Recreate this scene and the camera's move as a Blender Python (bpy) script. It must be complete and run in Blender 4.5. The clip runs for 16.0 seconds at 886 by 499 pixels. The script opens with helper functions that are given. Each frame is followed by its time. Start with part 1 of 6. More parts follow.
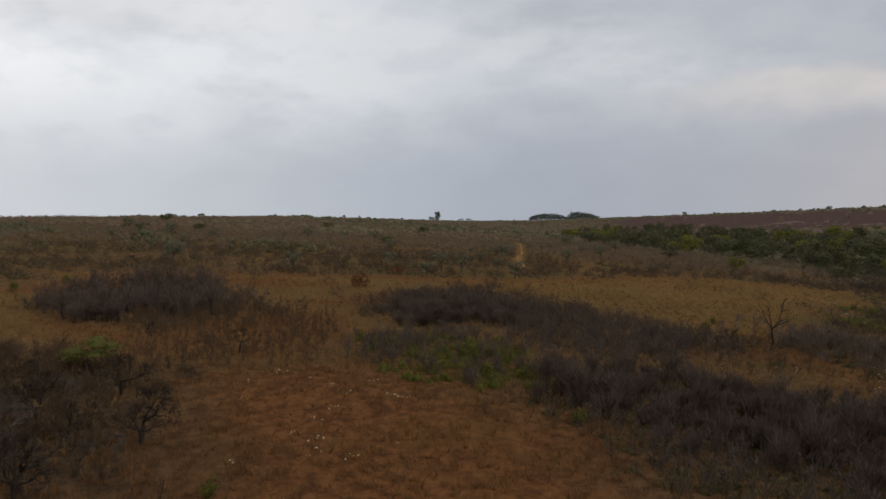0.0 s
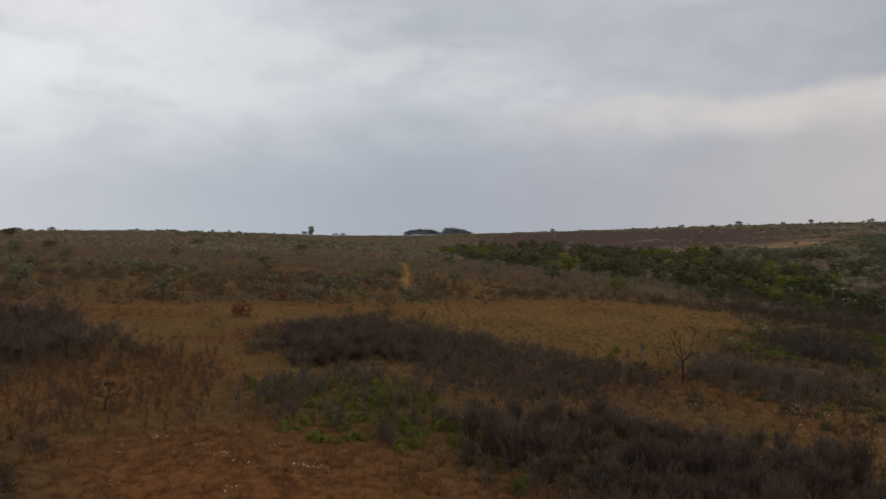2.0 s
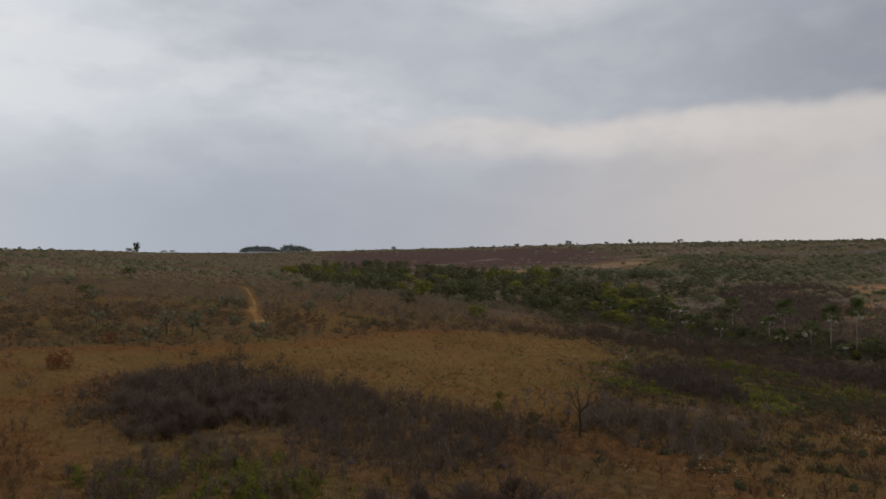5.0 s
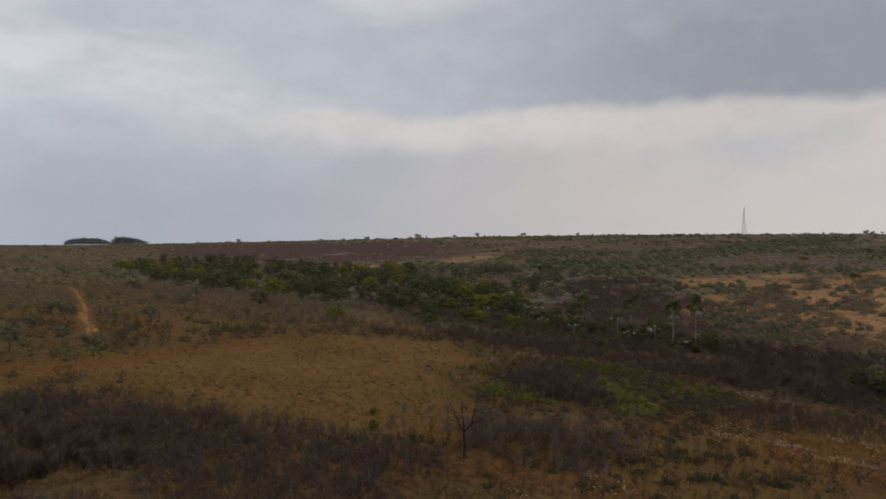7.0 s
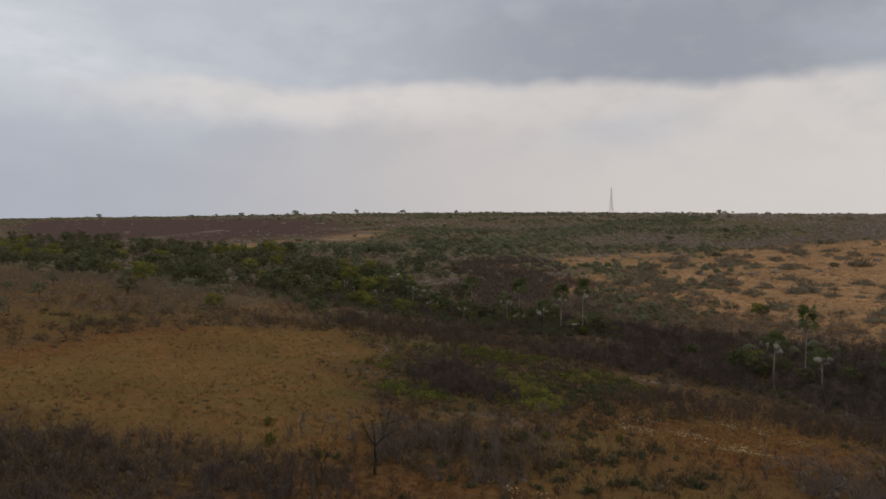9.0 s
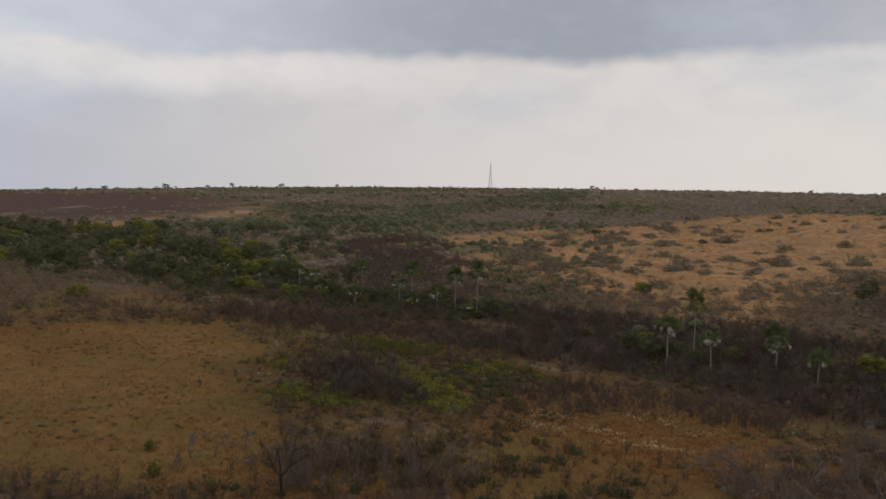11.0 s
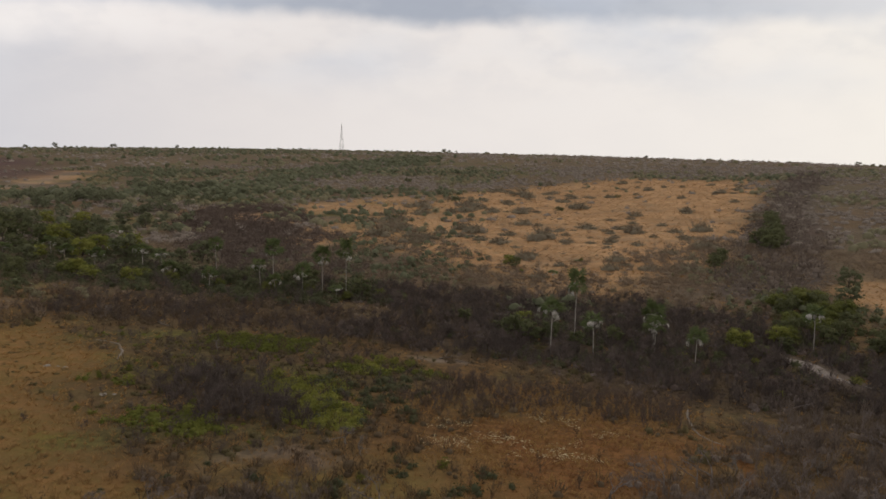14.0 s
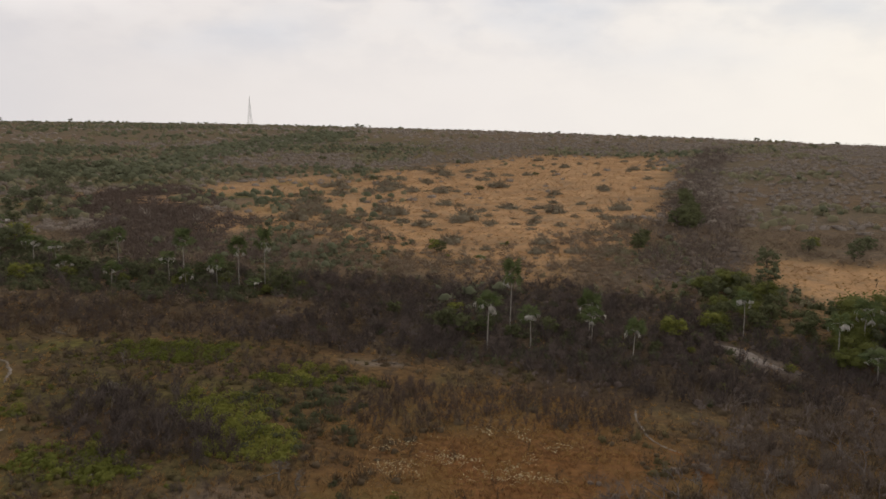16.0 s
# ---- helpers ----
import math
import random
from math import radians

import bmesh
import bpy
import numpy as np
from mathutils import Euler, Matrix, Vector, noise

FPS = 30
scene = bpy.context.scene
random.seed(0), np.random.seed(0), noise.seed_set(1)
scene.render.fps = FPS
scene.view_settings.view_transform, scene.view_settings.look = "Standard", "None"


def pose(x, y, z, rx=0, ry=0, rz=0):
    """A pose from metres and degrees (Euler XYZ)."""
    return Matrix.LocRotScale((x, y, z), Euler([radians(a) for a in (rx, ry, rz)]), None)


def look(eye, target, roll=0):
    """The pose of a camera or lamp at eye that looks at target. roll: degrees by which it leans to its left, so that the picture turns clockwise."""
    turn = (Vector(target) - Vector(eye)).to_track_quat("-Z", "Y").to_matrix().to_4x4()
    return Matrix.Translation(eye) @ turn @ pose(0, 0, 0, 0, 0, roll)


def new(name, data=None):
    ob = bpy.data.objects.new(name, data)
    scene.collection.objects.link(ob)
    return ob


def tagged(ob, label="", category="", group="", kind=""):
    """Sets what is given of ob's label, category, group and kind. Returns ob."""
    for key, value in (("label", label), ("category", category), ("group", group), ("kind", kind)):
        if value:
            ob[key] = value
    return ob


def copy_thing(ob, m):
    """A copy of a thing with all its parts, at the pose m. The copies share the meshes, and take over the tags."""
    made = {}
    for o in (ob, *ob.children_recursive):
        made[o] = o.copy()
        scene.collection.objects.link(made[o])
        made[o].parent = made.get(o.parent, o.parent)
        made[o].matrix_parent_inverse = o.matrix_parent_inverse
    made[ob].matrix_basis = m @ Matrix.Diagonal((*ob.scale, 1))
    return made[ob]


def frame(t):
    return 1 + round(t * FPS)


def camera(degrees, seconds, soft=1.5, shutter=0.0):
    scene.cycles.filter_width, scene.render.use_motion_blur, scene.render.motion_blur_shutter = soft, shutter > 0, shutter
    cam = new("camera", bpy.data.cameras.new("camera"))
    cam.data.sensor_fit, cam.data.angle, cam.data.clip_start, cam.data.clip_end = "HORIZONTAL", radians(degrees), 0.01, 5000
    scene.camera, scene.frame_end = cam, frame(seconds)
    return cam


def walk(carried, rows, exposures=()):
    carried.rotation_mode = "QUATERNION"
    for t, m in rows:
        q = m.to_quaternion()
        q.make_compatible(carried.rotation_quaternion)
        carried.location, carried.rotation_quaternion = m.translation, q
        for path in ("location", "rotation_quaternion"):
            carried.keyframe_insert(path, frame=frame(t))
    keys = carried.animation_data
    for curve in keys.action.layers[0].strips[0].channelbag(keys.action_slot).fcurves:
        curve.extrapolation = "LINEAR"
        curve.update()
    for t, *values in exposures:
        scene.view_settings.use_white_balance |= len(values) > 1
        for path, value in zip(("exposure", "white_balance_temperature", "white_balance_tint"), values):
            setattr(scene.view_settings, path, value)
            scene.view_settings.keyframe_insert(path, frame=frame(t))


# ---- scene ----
# The flight: seconds, place in metres, heading (left of +y), pitch and roll in degrees.
cam = camera(63.63, 16.0, soft=1.5, shutter=0.5)
FLIGHT = [
    (0.0, 49.33, -30.30, 27.02, 73.14, -2.29, -0.79),
    (0.5, 47.26, -30.54, 27.44, 71.24, -2.03, -0.67),
    (1.0, 45.22, -30.74, 27.86, 68.94, -1.77, -0.60),
    (1.5, 43.20, -30.89, 28.25, 65.94, -1.50, -0.49),
    (2.0, 41.23, -30.94, 28.64, 63.02, -1.22, -0.37),
    (2.5, 39.27, -30.91, 29.07, 59.71, -0.92, -0.30),
    (3.0, 37.32, -30.82, 29.51, 57.21, -0.62, -0.27),
    (5.5, 28.43, -28.95, 31.57, 47.74, 0.07, -0.14),
    (6.0, 26.75, -28.45, 31.97, 44.64, -0.01, -0.09),
    (6.5, 25.17, -27.90, 32.44, 41.38, -0.16, 0.04),
    (7.0, 23.57, -27.33, 32.95, 38.10, -0.56, -0.02),
    (7.5, 21.96, -26.66, 33.44, 35.15, -1.03, 0.09),
    (8.0, 20.40, -25.81, 33.92, 32.76, -1.51, 0.15),
    (8.5, 18.81, -24.83, 34.39, 30.54, -1.98, 0.23),
    (9.0, 17.23, -23.75, 34.86, 28.35, -2.46, 0.28),
    (11.5, 9.99, -17.13, 37.39, 16.40, -4.96, 0.60),
    (12.0, 8.67, -15.51, 37.81, 14.14, -5.44, 0.64),
    (12.5, 7.34, -13.87, 38.26, 12.03, -5.93, 0.75),
    (13.0, 6.10, -12.10, 38.80, 10.30, -6.44, 0.84),
    (13.5, 4.91, -10.19, 39.30, 8.55, -6.91, 0.89),
    (14.0, 3.80, -8.19, 39.79, 6.81, -7.40, 0.90),
    (14.5, 2.72, -6.14, 40.31, 5.07, -7.87, 0.92),
    (15.0, 1.73, -4.07, 40.86, 3.34, -8.37, 0.95),
    (15.5, 0.84, -2.02, 41.42, 1.59, -8.86, 0.93),
    (16.0, -0.00, -0.00, 42.00, -0.17, -9.35, 0.95),
]
walk(cam, [(t, pose(x, y, z, 90 + pitch, 0, yaw) @ pose(0, 0, 0, 0, 0, roll)) for t, x, y, z, yaw, pitch, roll in FLIGHT],
     exposures=[(0.0, 0.08), (5.5, 0.08), (9.0, 0.18), (12.0, 0.4), (14.5, 0.60), (16.0, 0.62)])

# ---- world: a hazy overcast sky with a darker deck of cloud to the north and a bright gap to the north-east ----
world = bpy.data.worlds.new("overcast_sky")
scene.world = world
world.use_nodes = True
WN, WL = world.node_tree.nodes, world.node_tree.links
WN.clear()


def wnode(kind, **values):
    n = WN.new(kind)
    for k, v in values.items():
        n.inputs[int(k[1:])].default_value = v
    return n


def wmath(op, a, b=0.0, c=0.0):
    n = WN.new("ShaderNodeMath")
    n.operation = op
    for i, v in enumerate((a, b, c)):
        if isinstance(v, (int, float)):
            n.inputs[i].default_value = v
        else:
            WL.new(v, n.inputs[i])
    return n.outputs[0]


def wramp(v, lo, hi, a=0.0, b=1.0):
    n = WN.new("ShaderNodeMapRange")
    n.interpolation_type = "SMOOTHSTEP"
    WL.new(v, n.inputs[0])
    for i, x in enumerate((lo, hi, a, b)):
        n.inputs[i + 1].default_value = x
    return n.outputs[0]


def wmix(f, a, b):
    n = WN.new("ShaderNodeMix")
    n.data_type = "RGBA"
    for sock, v in ((n.inputs[0], f), (n.inputs[6], a), (n.inputs[7], b)):
        if isinstance(v, tuple):
            sock.default_value = (*v, 1)
        elif isinstance(v, (int, float)):
            sock.default_value = v
        else:
            WL.new(v, sock)
    return n.outputs[2]


coord = WN.new("ShaderNodeTexCoord").outputs["Generated"]
sep = WN.new("ShaderNodeSeparateXYZ")
WL.new(coord, sep.inputs[0])
sx, sy, sz = sep.outputs
azim = wmath("MULTIPLY", wmath("ARCTAN2", wmath("MULTIPLY", sx, -1.0), sy), 57.2958)      # degrees left of +y
elev = wmath("MULTIPLY", wmath("ARCSINE", sz), 57.2958)


def wnoise(su, sv, scale, detail, rough=0.5, w=0.0):
    c = WN.new("ShaderNodeCombineXYZ")
    WL.new(wmath("MULTIPLY", azim, su), c.inputs[0])
    WL.new(wmath("MULTIPLY", elev, sv), c.inputs[1])
    c.inputs[2].default_value = w
    n = WN.new("ShaderNodeTexNoise")
    WL.new(c.outputs[0], n.inputs["Vector"])
    n.inputs["Scale"].default_value, n.inputs["Detail"].default_value, n.inputs["Roughness"].default_value = scale, detail, rough
    return n.outputs["Fac"]


def wcolours(stops):
    """A colour along the bearing, from (degrees, colour) rows."""
    n = WN.new("ShaderNodeValToRGB")
    WL.new(wramp_linear(azim, -60.0, 120.0), n.inputs[0])
    n.color_ramp.interpolation = "B_SPLINE"
    for i, (deg, colour) in enumerate(stops):
        e = n.color_ramp.elements[i] if i < 2 else n.color_ramp.elements.new(0.5)
        e.position = (deg + 60) / 180
    for e, (deg, colour) in zip(n.color_ramp.elements, sorted(stops)):
        e.position, e.color = (deg + 60) / 180, (*colour, 1)
    return n.outputs[0]


def wramp_linear(v, lo, hi):
    n = WN.new("ShaderNodeMapRange")
    WL.new(v, n.inputs[0])
    n.inputs[1].default_value, n.inputs[2].default_value = lo, hi
    return n.outputs[0]


soft = wnoise(0.055, 0.13, 1.0, 5.0, 0.48, 3.1)
wisp = wnoise(0.050, 0.15, 1.0, 5.0, 0.5, 7.7)
edge = wnoise(0.09, 0.09, 1.0, 3.0, 0.45, 1.3)
# the air under the cloud: cool and dim in the west, creamy and bright in the east
low = wcolours([(-45, (0.66, 0.60, 0.52)), (-28, (0.62, 0.585, 0.535)), (-8, (0.575, 0.54, 0.515)), (12, (0.55, 0.515, 0.495)), (32, (0.485, 0.455, 0.45)),
                (52, (0.352, 0.376, 0.432)), (75, (0.358, 0.396, 0.456)), (105, (0.62, 0.64, 0.67))])
# the cloud above it: a heavy deck in the north, thinner and brighter to the west
high = wcolours([(-45, (0.62, 0.58, 0.53)), (-26, (0.50, 0.495, 0.50)), (-10, (0.32, 0.335, 0.37)), (4, (0.255, 0.275, 0.32)), (22, (0.265, 0.285, 0.33)), (34, (0.41, 0.43, 0.475)),
                 (48, (0.44, 0.465, 0.515)), (70, (0.50, 0.535, 0.585)), (100, (0.86, 0.87, 0.89))])
billow = wnoise(0.30, 0.34, 1.0, 4.0, 0.5, 9.4)
ragged = wmath("ADD", elev, wmath("ADD", wmath("MULTIPLY", wmath("SUBTRACT", edge, 0.5), 2.6), wmath("MULTIPLY", wmath("SUBTRACT", billow, 0.5), 1.3)))
sharp = wramp(ragged, 9.5, 10.9)
gentle = wramp(ragged, 3.0, 11.5)
sky = wmix(wmix(wramp(azim, 30.0, 52.0), sharp, gentle), low, high)
# soft streaks, darker and lighter
sky = wmix(wmath("MULTIPLY", wramp(soft, 0.46, 0.70, 0.0, 0.55), wramp(elev, 3.0, 9.0)), sky, (0.38, 0.41, 0.465))
sky = wmix(wmath("MULTIPLY", wmath("MULTIPLY", wramp(wisp, 0.47, 0.72, 0.0, 0.5), wramp(elev, 5.0, 9.0)), wramp(azim, 25.0, 45.0)), sky, (0.74, 0.735, 0.735))
# the bright rim of the gap below the deck
gap = wmath("MULTIPLY", wmath("MULTIPLY", wramp(ragged, 6.6, 9.2), wramp(ragged, 11.0, 9.8)), wmath("MULTIPLY", wramp(azim, 64.0, 42.0), wramp(azim, 12.0, 36.0)))
sky = wmix(wmath("MULTIPLY", gap, 0.75), sky, (0.64, 0.60, 0.575))
# fine mottling of the cloud
fine = wnoise(0.22, 0.42, 1.0, 6.0, 0.55, 5.2)
sky = wmix(wmath("MULTIPLY", wramp(fine, 0.40, 0.68, 0.0, 0.10), wramp(elev, 2.0, 9.0, 0.3, 1.0)), sky, (0.60, 0.60, 0.61))
sky = wmix(wmath("MULTIPLY", wramp(fine, 0.56, 0.34, 0.0, 0.16), wramp(elev, 2.0, 9.0, 0.2, 1.0)), sky, (0.34, 0.36, 0.41))
# the unseen sky overhead, toned to balance how much light the ground gets
sky = wmix(wramp(elev, 18.0, 42.0), sky, (0.42, 0.405, 0.385))
background = wnode("ShaderNodeBackground", i1=1.0)
WL.new(sky, background.inputs[0])
wout = WN.new("ShaderNodeOutputWorld")
WL.new(background.outputs[0], wout.inputs[0])

sun = new("sun", bpy.data.lights.new("sun", "SUN"))
sun.data.energy, sun.data.angle, sun.data.color = 0.7, radians(35), (1.0, 0.95, 0.88)
sun.matrix_world = look((0, 0, 300), (-160, -190, 100))

# ---- materials ----


class Mat:
    """A node material with short calls for the nodes that recur."""

    def __init__(self, name, rough=0.9):
        self.m = bpy.data.materials.new(name)
        self.m.use_nodes = True
        self.n, self.l = self.m.node_tree.nodes, self.m.node_tree.links
        self.b = self.n["Principled BSDF"]
        self.b.inputs["Roughness"].default_value = rough
        self.b.inputs["Specular IOR Level"].default_value = 0.02

    def put(self, sock, v):
        if isinstance(v, tuple):
            sock.default_value = (*v, 1)
        elif isinstance(v, (int, float)):
            sock.default_value = v
        else:
            self.l.new(v, sock)

    def noise(self, scale, detail=3.0, rough=0.55, stretch=None, dist=0.0):
        g = self.n.new("ShaderNodeNewGeometry").outputs["Position"]
        if stretch:
            mp = self.n.new("ShaderNodeMapping")
            mp.inputs["Scale"].default_value = stretch
            self.l.new(g, mp.inputs[0])
            g = mp.outputs[0]
        t = self.n.new("ShaderNodeTexNoise")
        self.l.new(g, t.inputs["Vector"])
        t.inputs["Scale"].default_value, t.inputs["Detail"].default_value = scale, detail
        t.inputs["Roughness"].default_value, t.inputs["Distortion"].default_value = rough, dist
        return t.outputs["Fac"]

    def ramp(self, v, lo, hi, a=0.0, b=1.0):
        n = self.n.new("ShaderNodeMapRange")
        self.put(n.inputs[0], v)
        for i, x in enumerate((lo, hi, a, b)):
            n.inputs[i + 1].default_value = x
        return n.outputs[0]

    def math(self, op, a, b=0.0):
        n = self.n.new("ShaderNodeMath")
        n.operation = op
        self.put(n.inputs[0], a), self.put(n.inputs[1], b)
        return n.outputs[0]

    def mix(self, f, a, b, how="MIX"):
        n = self.n.new("ShaderNodeMix")
        n.data_type, n.blend_type = "RGBA", how
        self.put(n.inputs[0], f), self.put(n.inputs[6], a), self.put(n.inputs[7], b)
        return n.outputs[2]

    def random(self):
        return self.n.new("ShaderNodeObjectInfo").outputs["Random"]

    def island(self):
        return self.n.new("ShaderNodeNewGeometry").outputs["Random Per Island"]

    def cover(self, name):
        a = self.n.new("ShaderNodeAttribute")
        a.attribute_name = name
        s = self.n.new("ShaderNodeSeparateColor")
        self.l.new(a.outputs["Color"], s.inputs[0])
        return s.outputs

    def done(self, colour, bump=None, strength=0.5, distance=0.1):
        self.put(self.b.inputs["Base Color"], colour)
        if bump is not None:
            n = self.n.new("ShaderNodeBump")
            n.inputs["Strength"].default_value, n.inputs["Distance"].default_value = strength, distance
            self.put(n.inputs["Height"], bump)
            self.l.new(n.outputs[0], self.b.inputs["Normal"])
        return self.m


def foliage(name, dark, mid, light, patch=0.05, rough=0.7, thin=0.0, vary=1.0):
    """Leaves or twigs: each its own shade, with drifts of colour over several metres and from plant to plant."""
    m = Mat(name, rough)
    c = m.mix(m.ramp(m.island(), 0.0, 1.0, 0.5 - vary / 2, 0.5 + vary / 2), dark, light)
    c = m.mix(m.ramp(m.noise(patch, 3.0), 0.35, 0.65), c, mid)
    c = m.mix(m.ramp(m.random(), 0.0, 1.0, 0.0, 0.45), c, light)
    c = m.mix(m.ramp(m.noise(1.7, 2.0), 0.4, 0.75, 0.0, 0.35), c, dark)
    m.done(c)
    if thin:
        t = m.n.new("ShaderNodeBsdfTranslucent")
        both = m.n.new("ShaderNodeMixShader")
        both.inputs[0].default_value = thin
        m.put(t.inputs[0], c)
        m.l.new(m.b.outputs[0], both.inputs[1]), m.l.new(t.outputs[0], both.inputs[2])
        m.l.new(both.outputs[0], m.n["Material Output"].inputs[0])
    return m.m


def ground_material():
    m = Mat("savanna_ground", 0.95)
    grain = m.noise(2.6, 5.0, 0.65)
    tuft = m.noise(0.85, 5.0, 0.66, dist=0.3)
    drift = m.noise(0.075, 4.0, 0.55, dist=0.5)
    broad = m.noise(0.016, 3.0, 0.5)
    gold, green, red = m.cover("grass")[0:3]
    bare, dark, burnt = m.cover("soil")[0:3]
    pale, warm, mauve = m.cover("field")[0:3]
    clump = m.noise(0.24, 5.0, 0.62, dist=0.8)
    col = m.mix(m.ramp(tuft, 0.38, 0.62), (0.110, 0.078, 0.054), (0.184, 0.134, 0.094))           # litter, thin grass and dwarf scrub
    col = m.mix(m.ramp(clump, 0.43, 0.56, 0.0, 0.85), col, m.mix(m.ramp(grain, 0.4, 0.6), (0.070, 0.055, 0.040), (0.126, 0.099, 0.073)))
    col = m.mix(m.math("MULTIPLY", m.ramp(broad, 0.42, 0.62, 0.0, 0.8), m.ramp(clump, 0.36, 0.5, 1.0, 0.2)), col,
                m.mix(m.ramp(tuft, 0.4, 0.6), (0.058, 0.055, 0.029), (0.100, 0.091, 0.050)))
    w1 = m.mix(m.ramp(tuft, 0.40, 0.62), (0.076, 0.046, 0.022), (0.156, 0.091, 0.041))            # thin ochre grass between the shrubs
    w1 = m.mix(m.ramp(drift, 0.46, 0.62, 0.0, 0.65), w1, m.mix(m.ramp(tuft, 0.4, 0.6), (0.062, 0.052, 0.026), (0.115, 0.093, 0.043)))
    w1 = m.mix(m.ramp(clump, 0.52, 0.64, 0.0, 0.6), w1, (0.057, 0.043, 0.031))
    col = m.mix(warm, col, w1)
    v1 = m.mix(m.ramp(tuft, 0.40, 0.62), (0.058, 0.047, 0.044), (0.098, 0.079, 0.074))            # grey-mauve twiggy cover
    col = m.mix(mauve, col, v1)
    g1 = m.mix(m.ramp(drift, 0.34, 0.66), (0.172, 0.094, 0.038), (0.214, 0.118, 0.048))           # golden grass
    g1 = m.mix(m.ramp(m.noise(0.42, 5.0, 0.68, (1.0, 1.0, 0.3), 0.4), 0.44, 0.60, 0.0, 0.75), g1, m.mix(m.ramp(grain, 0.4, 0.6), (0.104, 0.072, 0.026), (0.160, 0.114, 0.040)))
    g1 = m.mix(m.ramp(tuft, 0.48, 0.62, 0.0, 0.6), g1, (0.098, 0.060, 0.023))
    g1 = m.mix(m.ramp(m.noise(0.11, 4.0, 0.6, dist=0.7), 0.48, 0.62, 0.0, 0.6), g1, m.mix(m.ramp(tuft, 0.4, 0.6), (0.090, 0.066, 0.024), (0.150, 0.108, 0.038)))
    col = m.mix(gold, col, g1)
    p1 = m.mix(m.ramp(drift, 0.38, 0.62), (0.304, 0.176, 0.089), (0.421, 0.253, 0.132))           # bleached straw of the high fields
    p1 = m.mix(m.ramp(clump, 0.44, 0.62, 0.0, 0.75), p1, m.mix(m.ramp(tuft, 0.4, 0.6), (0.193, 0.124, 0.073), (0.304, 0.198, 0.113)))
    p1 = m.mix(m.ramp(m.noise(0.035, 4.0, 0.6, dist=0.8), 0.50, 0.66, 0.0, 0.55), p1, m.mix(m.ramp(tuft, 0.4, 0.6), (0.143, 0.102, 0.068), (0.238, 0.166, 0.106)))
    col = m.mix(pale, col, p1)
    r1 = m.mix(m.ramp(tuft, 0.40, 0.60), (0.090, 0.038, 0.017), (0.190, 0.083, 0.032))            # russet grass over red earth
    r1 = m.mix(m.ramp(drift, 0.5, 0.7, 0.0, 0.6), r1, (0.150, 0.079, 0.027))
    col = m.mix(red, col, r1)
    g2 = m.mix(m.ramp(tuft, 0.40, 0.60), (0.050, 0.059, 0.015), (0.145, 0.147, 0.027))            # green sedge
    col = m.mix(m.math("MULTIPLY", green, m.ramp(drift, 0.30, 0.55, 0.25, 1.0)), col, g2)
    col = m.mix(dark, col, m.mix(m.ramp(tuft, 0.4, 0.6), (0.038, 0.027, 0.018), (0.080, 0.057, 0.037)))    # darker ground where thicket, heath, marsh and wood stand
    col = m.mix(burnt, col, m.mix(m.ramp(tuft, 0.4, 0.65), (0.072, 0.045, 0.043), (0.106, 0.067, 0.060)))  # old burn
    col = m.mix(m.math("MULTIPLY", bare, m.ramp(tuft, 0.25, 0.5, 0.55, 1.0)), col,
                m.mix(m.ramp(grain, 0.35, 0.7), (0.20, 0.167, 0.149), (0.32, 0.274, 0.247)))       # pale sand
    col = m.mix(m.ramp(grain, 0.46, 0.66, 0.0, 0.45), col, m.mix(0.6, col, (0.016, 0.010, 0.006)))
    col = m.mix(m.ramp(m.noise(7.0, 3.0, 0.7), 0.52, 0.72, 0.0, 0.45), col, m.mix(0.5, col, (0.30, 0.193, 0.093)))
    height = m.math("ADD", m.math("MULTIPLY", tuft, 0.7), m.math("MULTIPLY", grain, 0.4))
    return m.done(col, height, 0.8, 0.25)


GROUND = ground_material()
TWIG = foliage("dry_twigs", (0.049, 0.038, 0.034), (0.080, 0.062, 0.056), (0.141, 0.113, 0.100), 0.16, 0.85)
TWIG_BROWN = foliage("brown_twigs", (0.051, 0.034, 0.021), (0.086, 0.057, 0.037), (0.139, 0.097, 0.065), 0.14, 0.85)
# plume twigs made paler, skylight on shrub tops worked into the colour
TWIG_PLUME = foliage("mauve_plume_twigs", (0.057, 0.041, 0.033), (0.092, 0.067, 0.056), (0.165, 0.127, 0.107), 0.22, 0.85)
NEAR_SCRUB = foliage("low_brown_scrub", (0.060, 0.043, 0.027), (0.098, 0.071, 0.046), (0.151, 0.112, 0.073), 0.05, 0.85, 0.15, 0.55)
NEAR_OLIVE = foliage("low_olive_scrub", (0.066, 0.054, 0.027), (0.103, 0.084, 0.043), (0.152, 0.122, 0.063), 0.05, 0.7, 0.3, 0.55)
# warm far-slope scrub, paled for the haze of distance
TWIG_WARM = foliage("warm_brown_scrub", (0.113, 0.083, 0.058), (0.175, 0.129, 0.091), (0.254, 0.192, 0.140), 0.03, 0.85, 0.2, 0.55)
TWIG_PALE = foliage("pale_dry_twigs", (0.088, 0.067, 0.054), (0.132, 0.102, 0.083), (0.193, 0.152, 0.126), 0.09, 0.85, 0.0, 0.55)
# far dry scrub, its twig colour lifted to stand for haze
TWIG_HAZED = foliage("dry_scrub", (0.156, 0.126, 0.107), (0.224, 0.184, 0.155), (0.305, 0.256, 0.218), 0.02, 0.85, 0.25, 0.5)
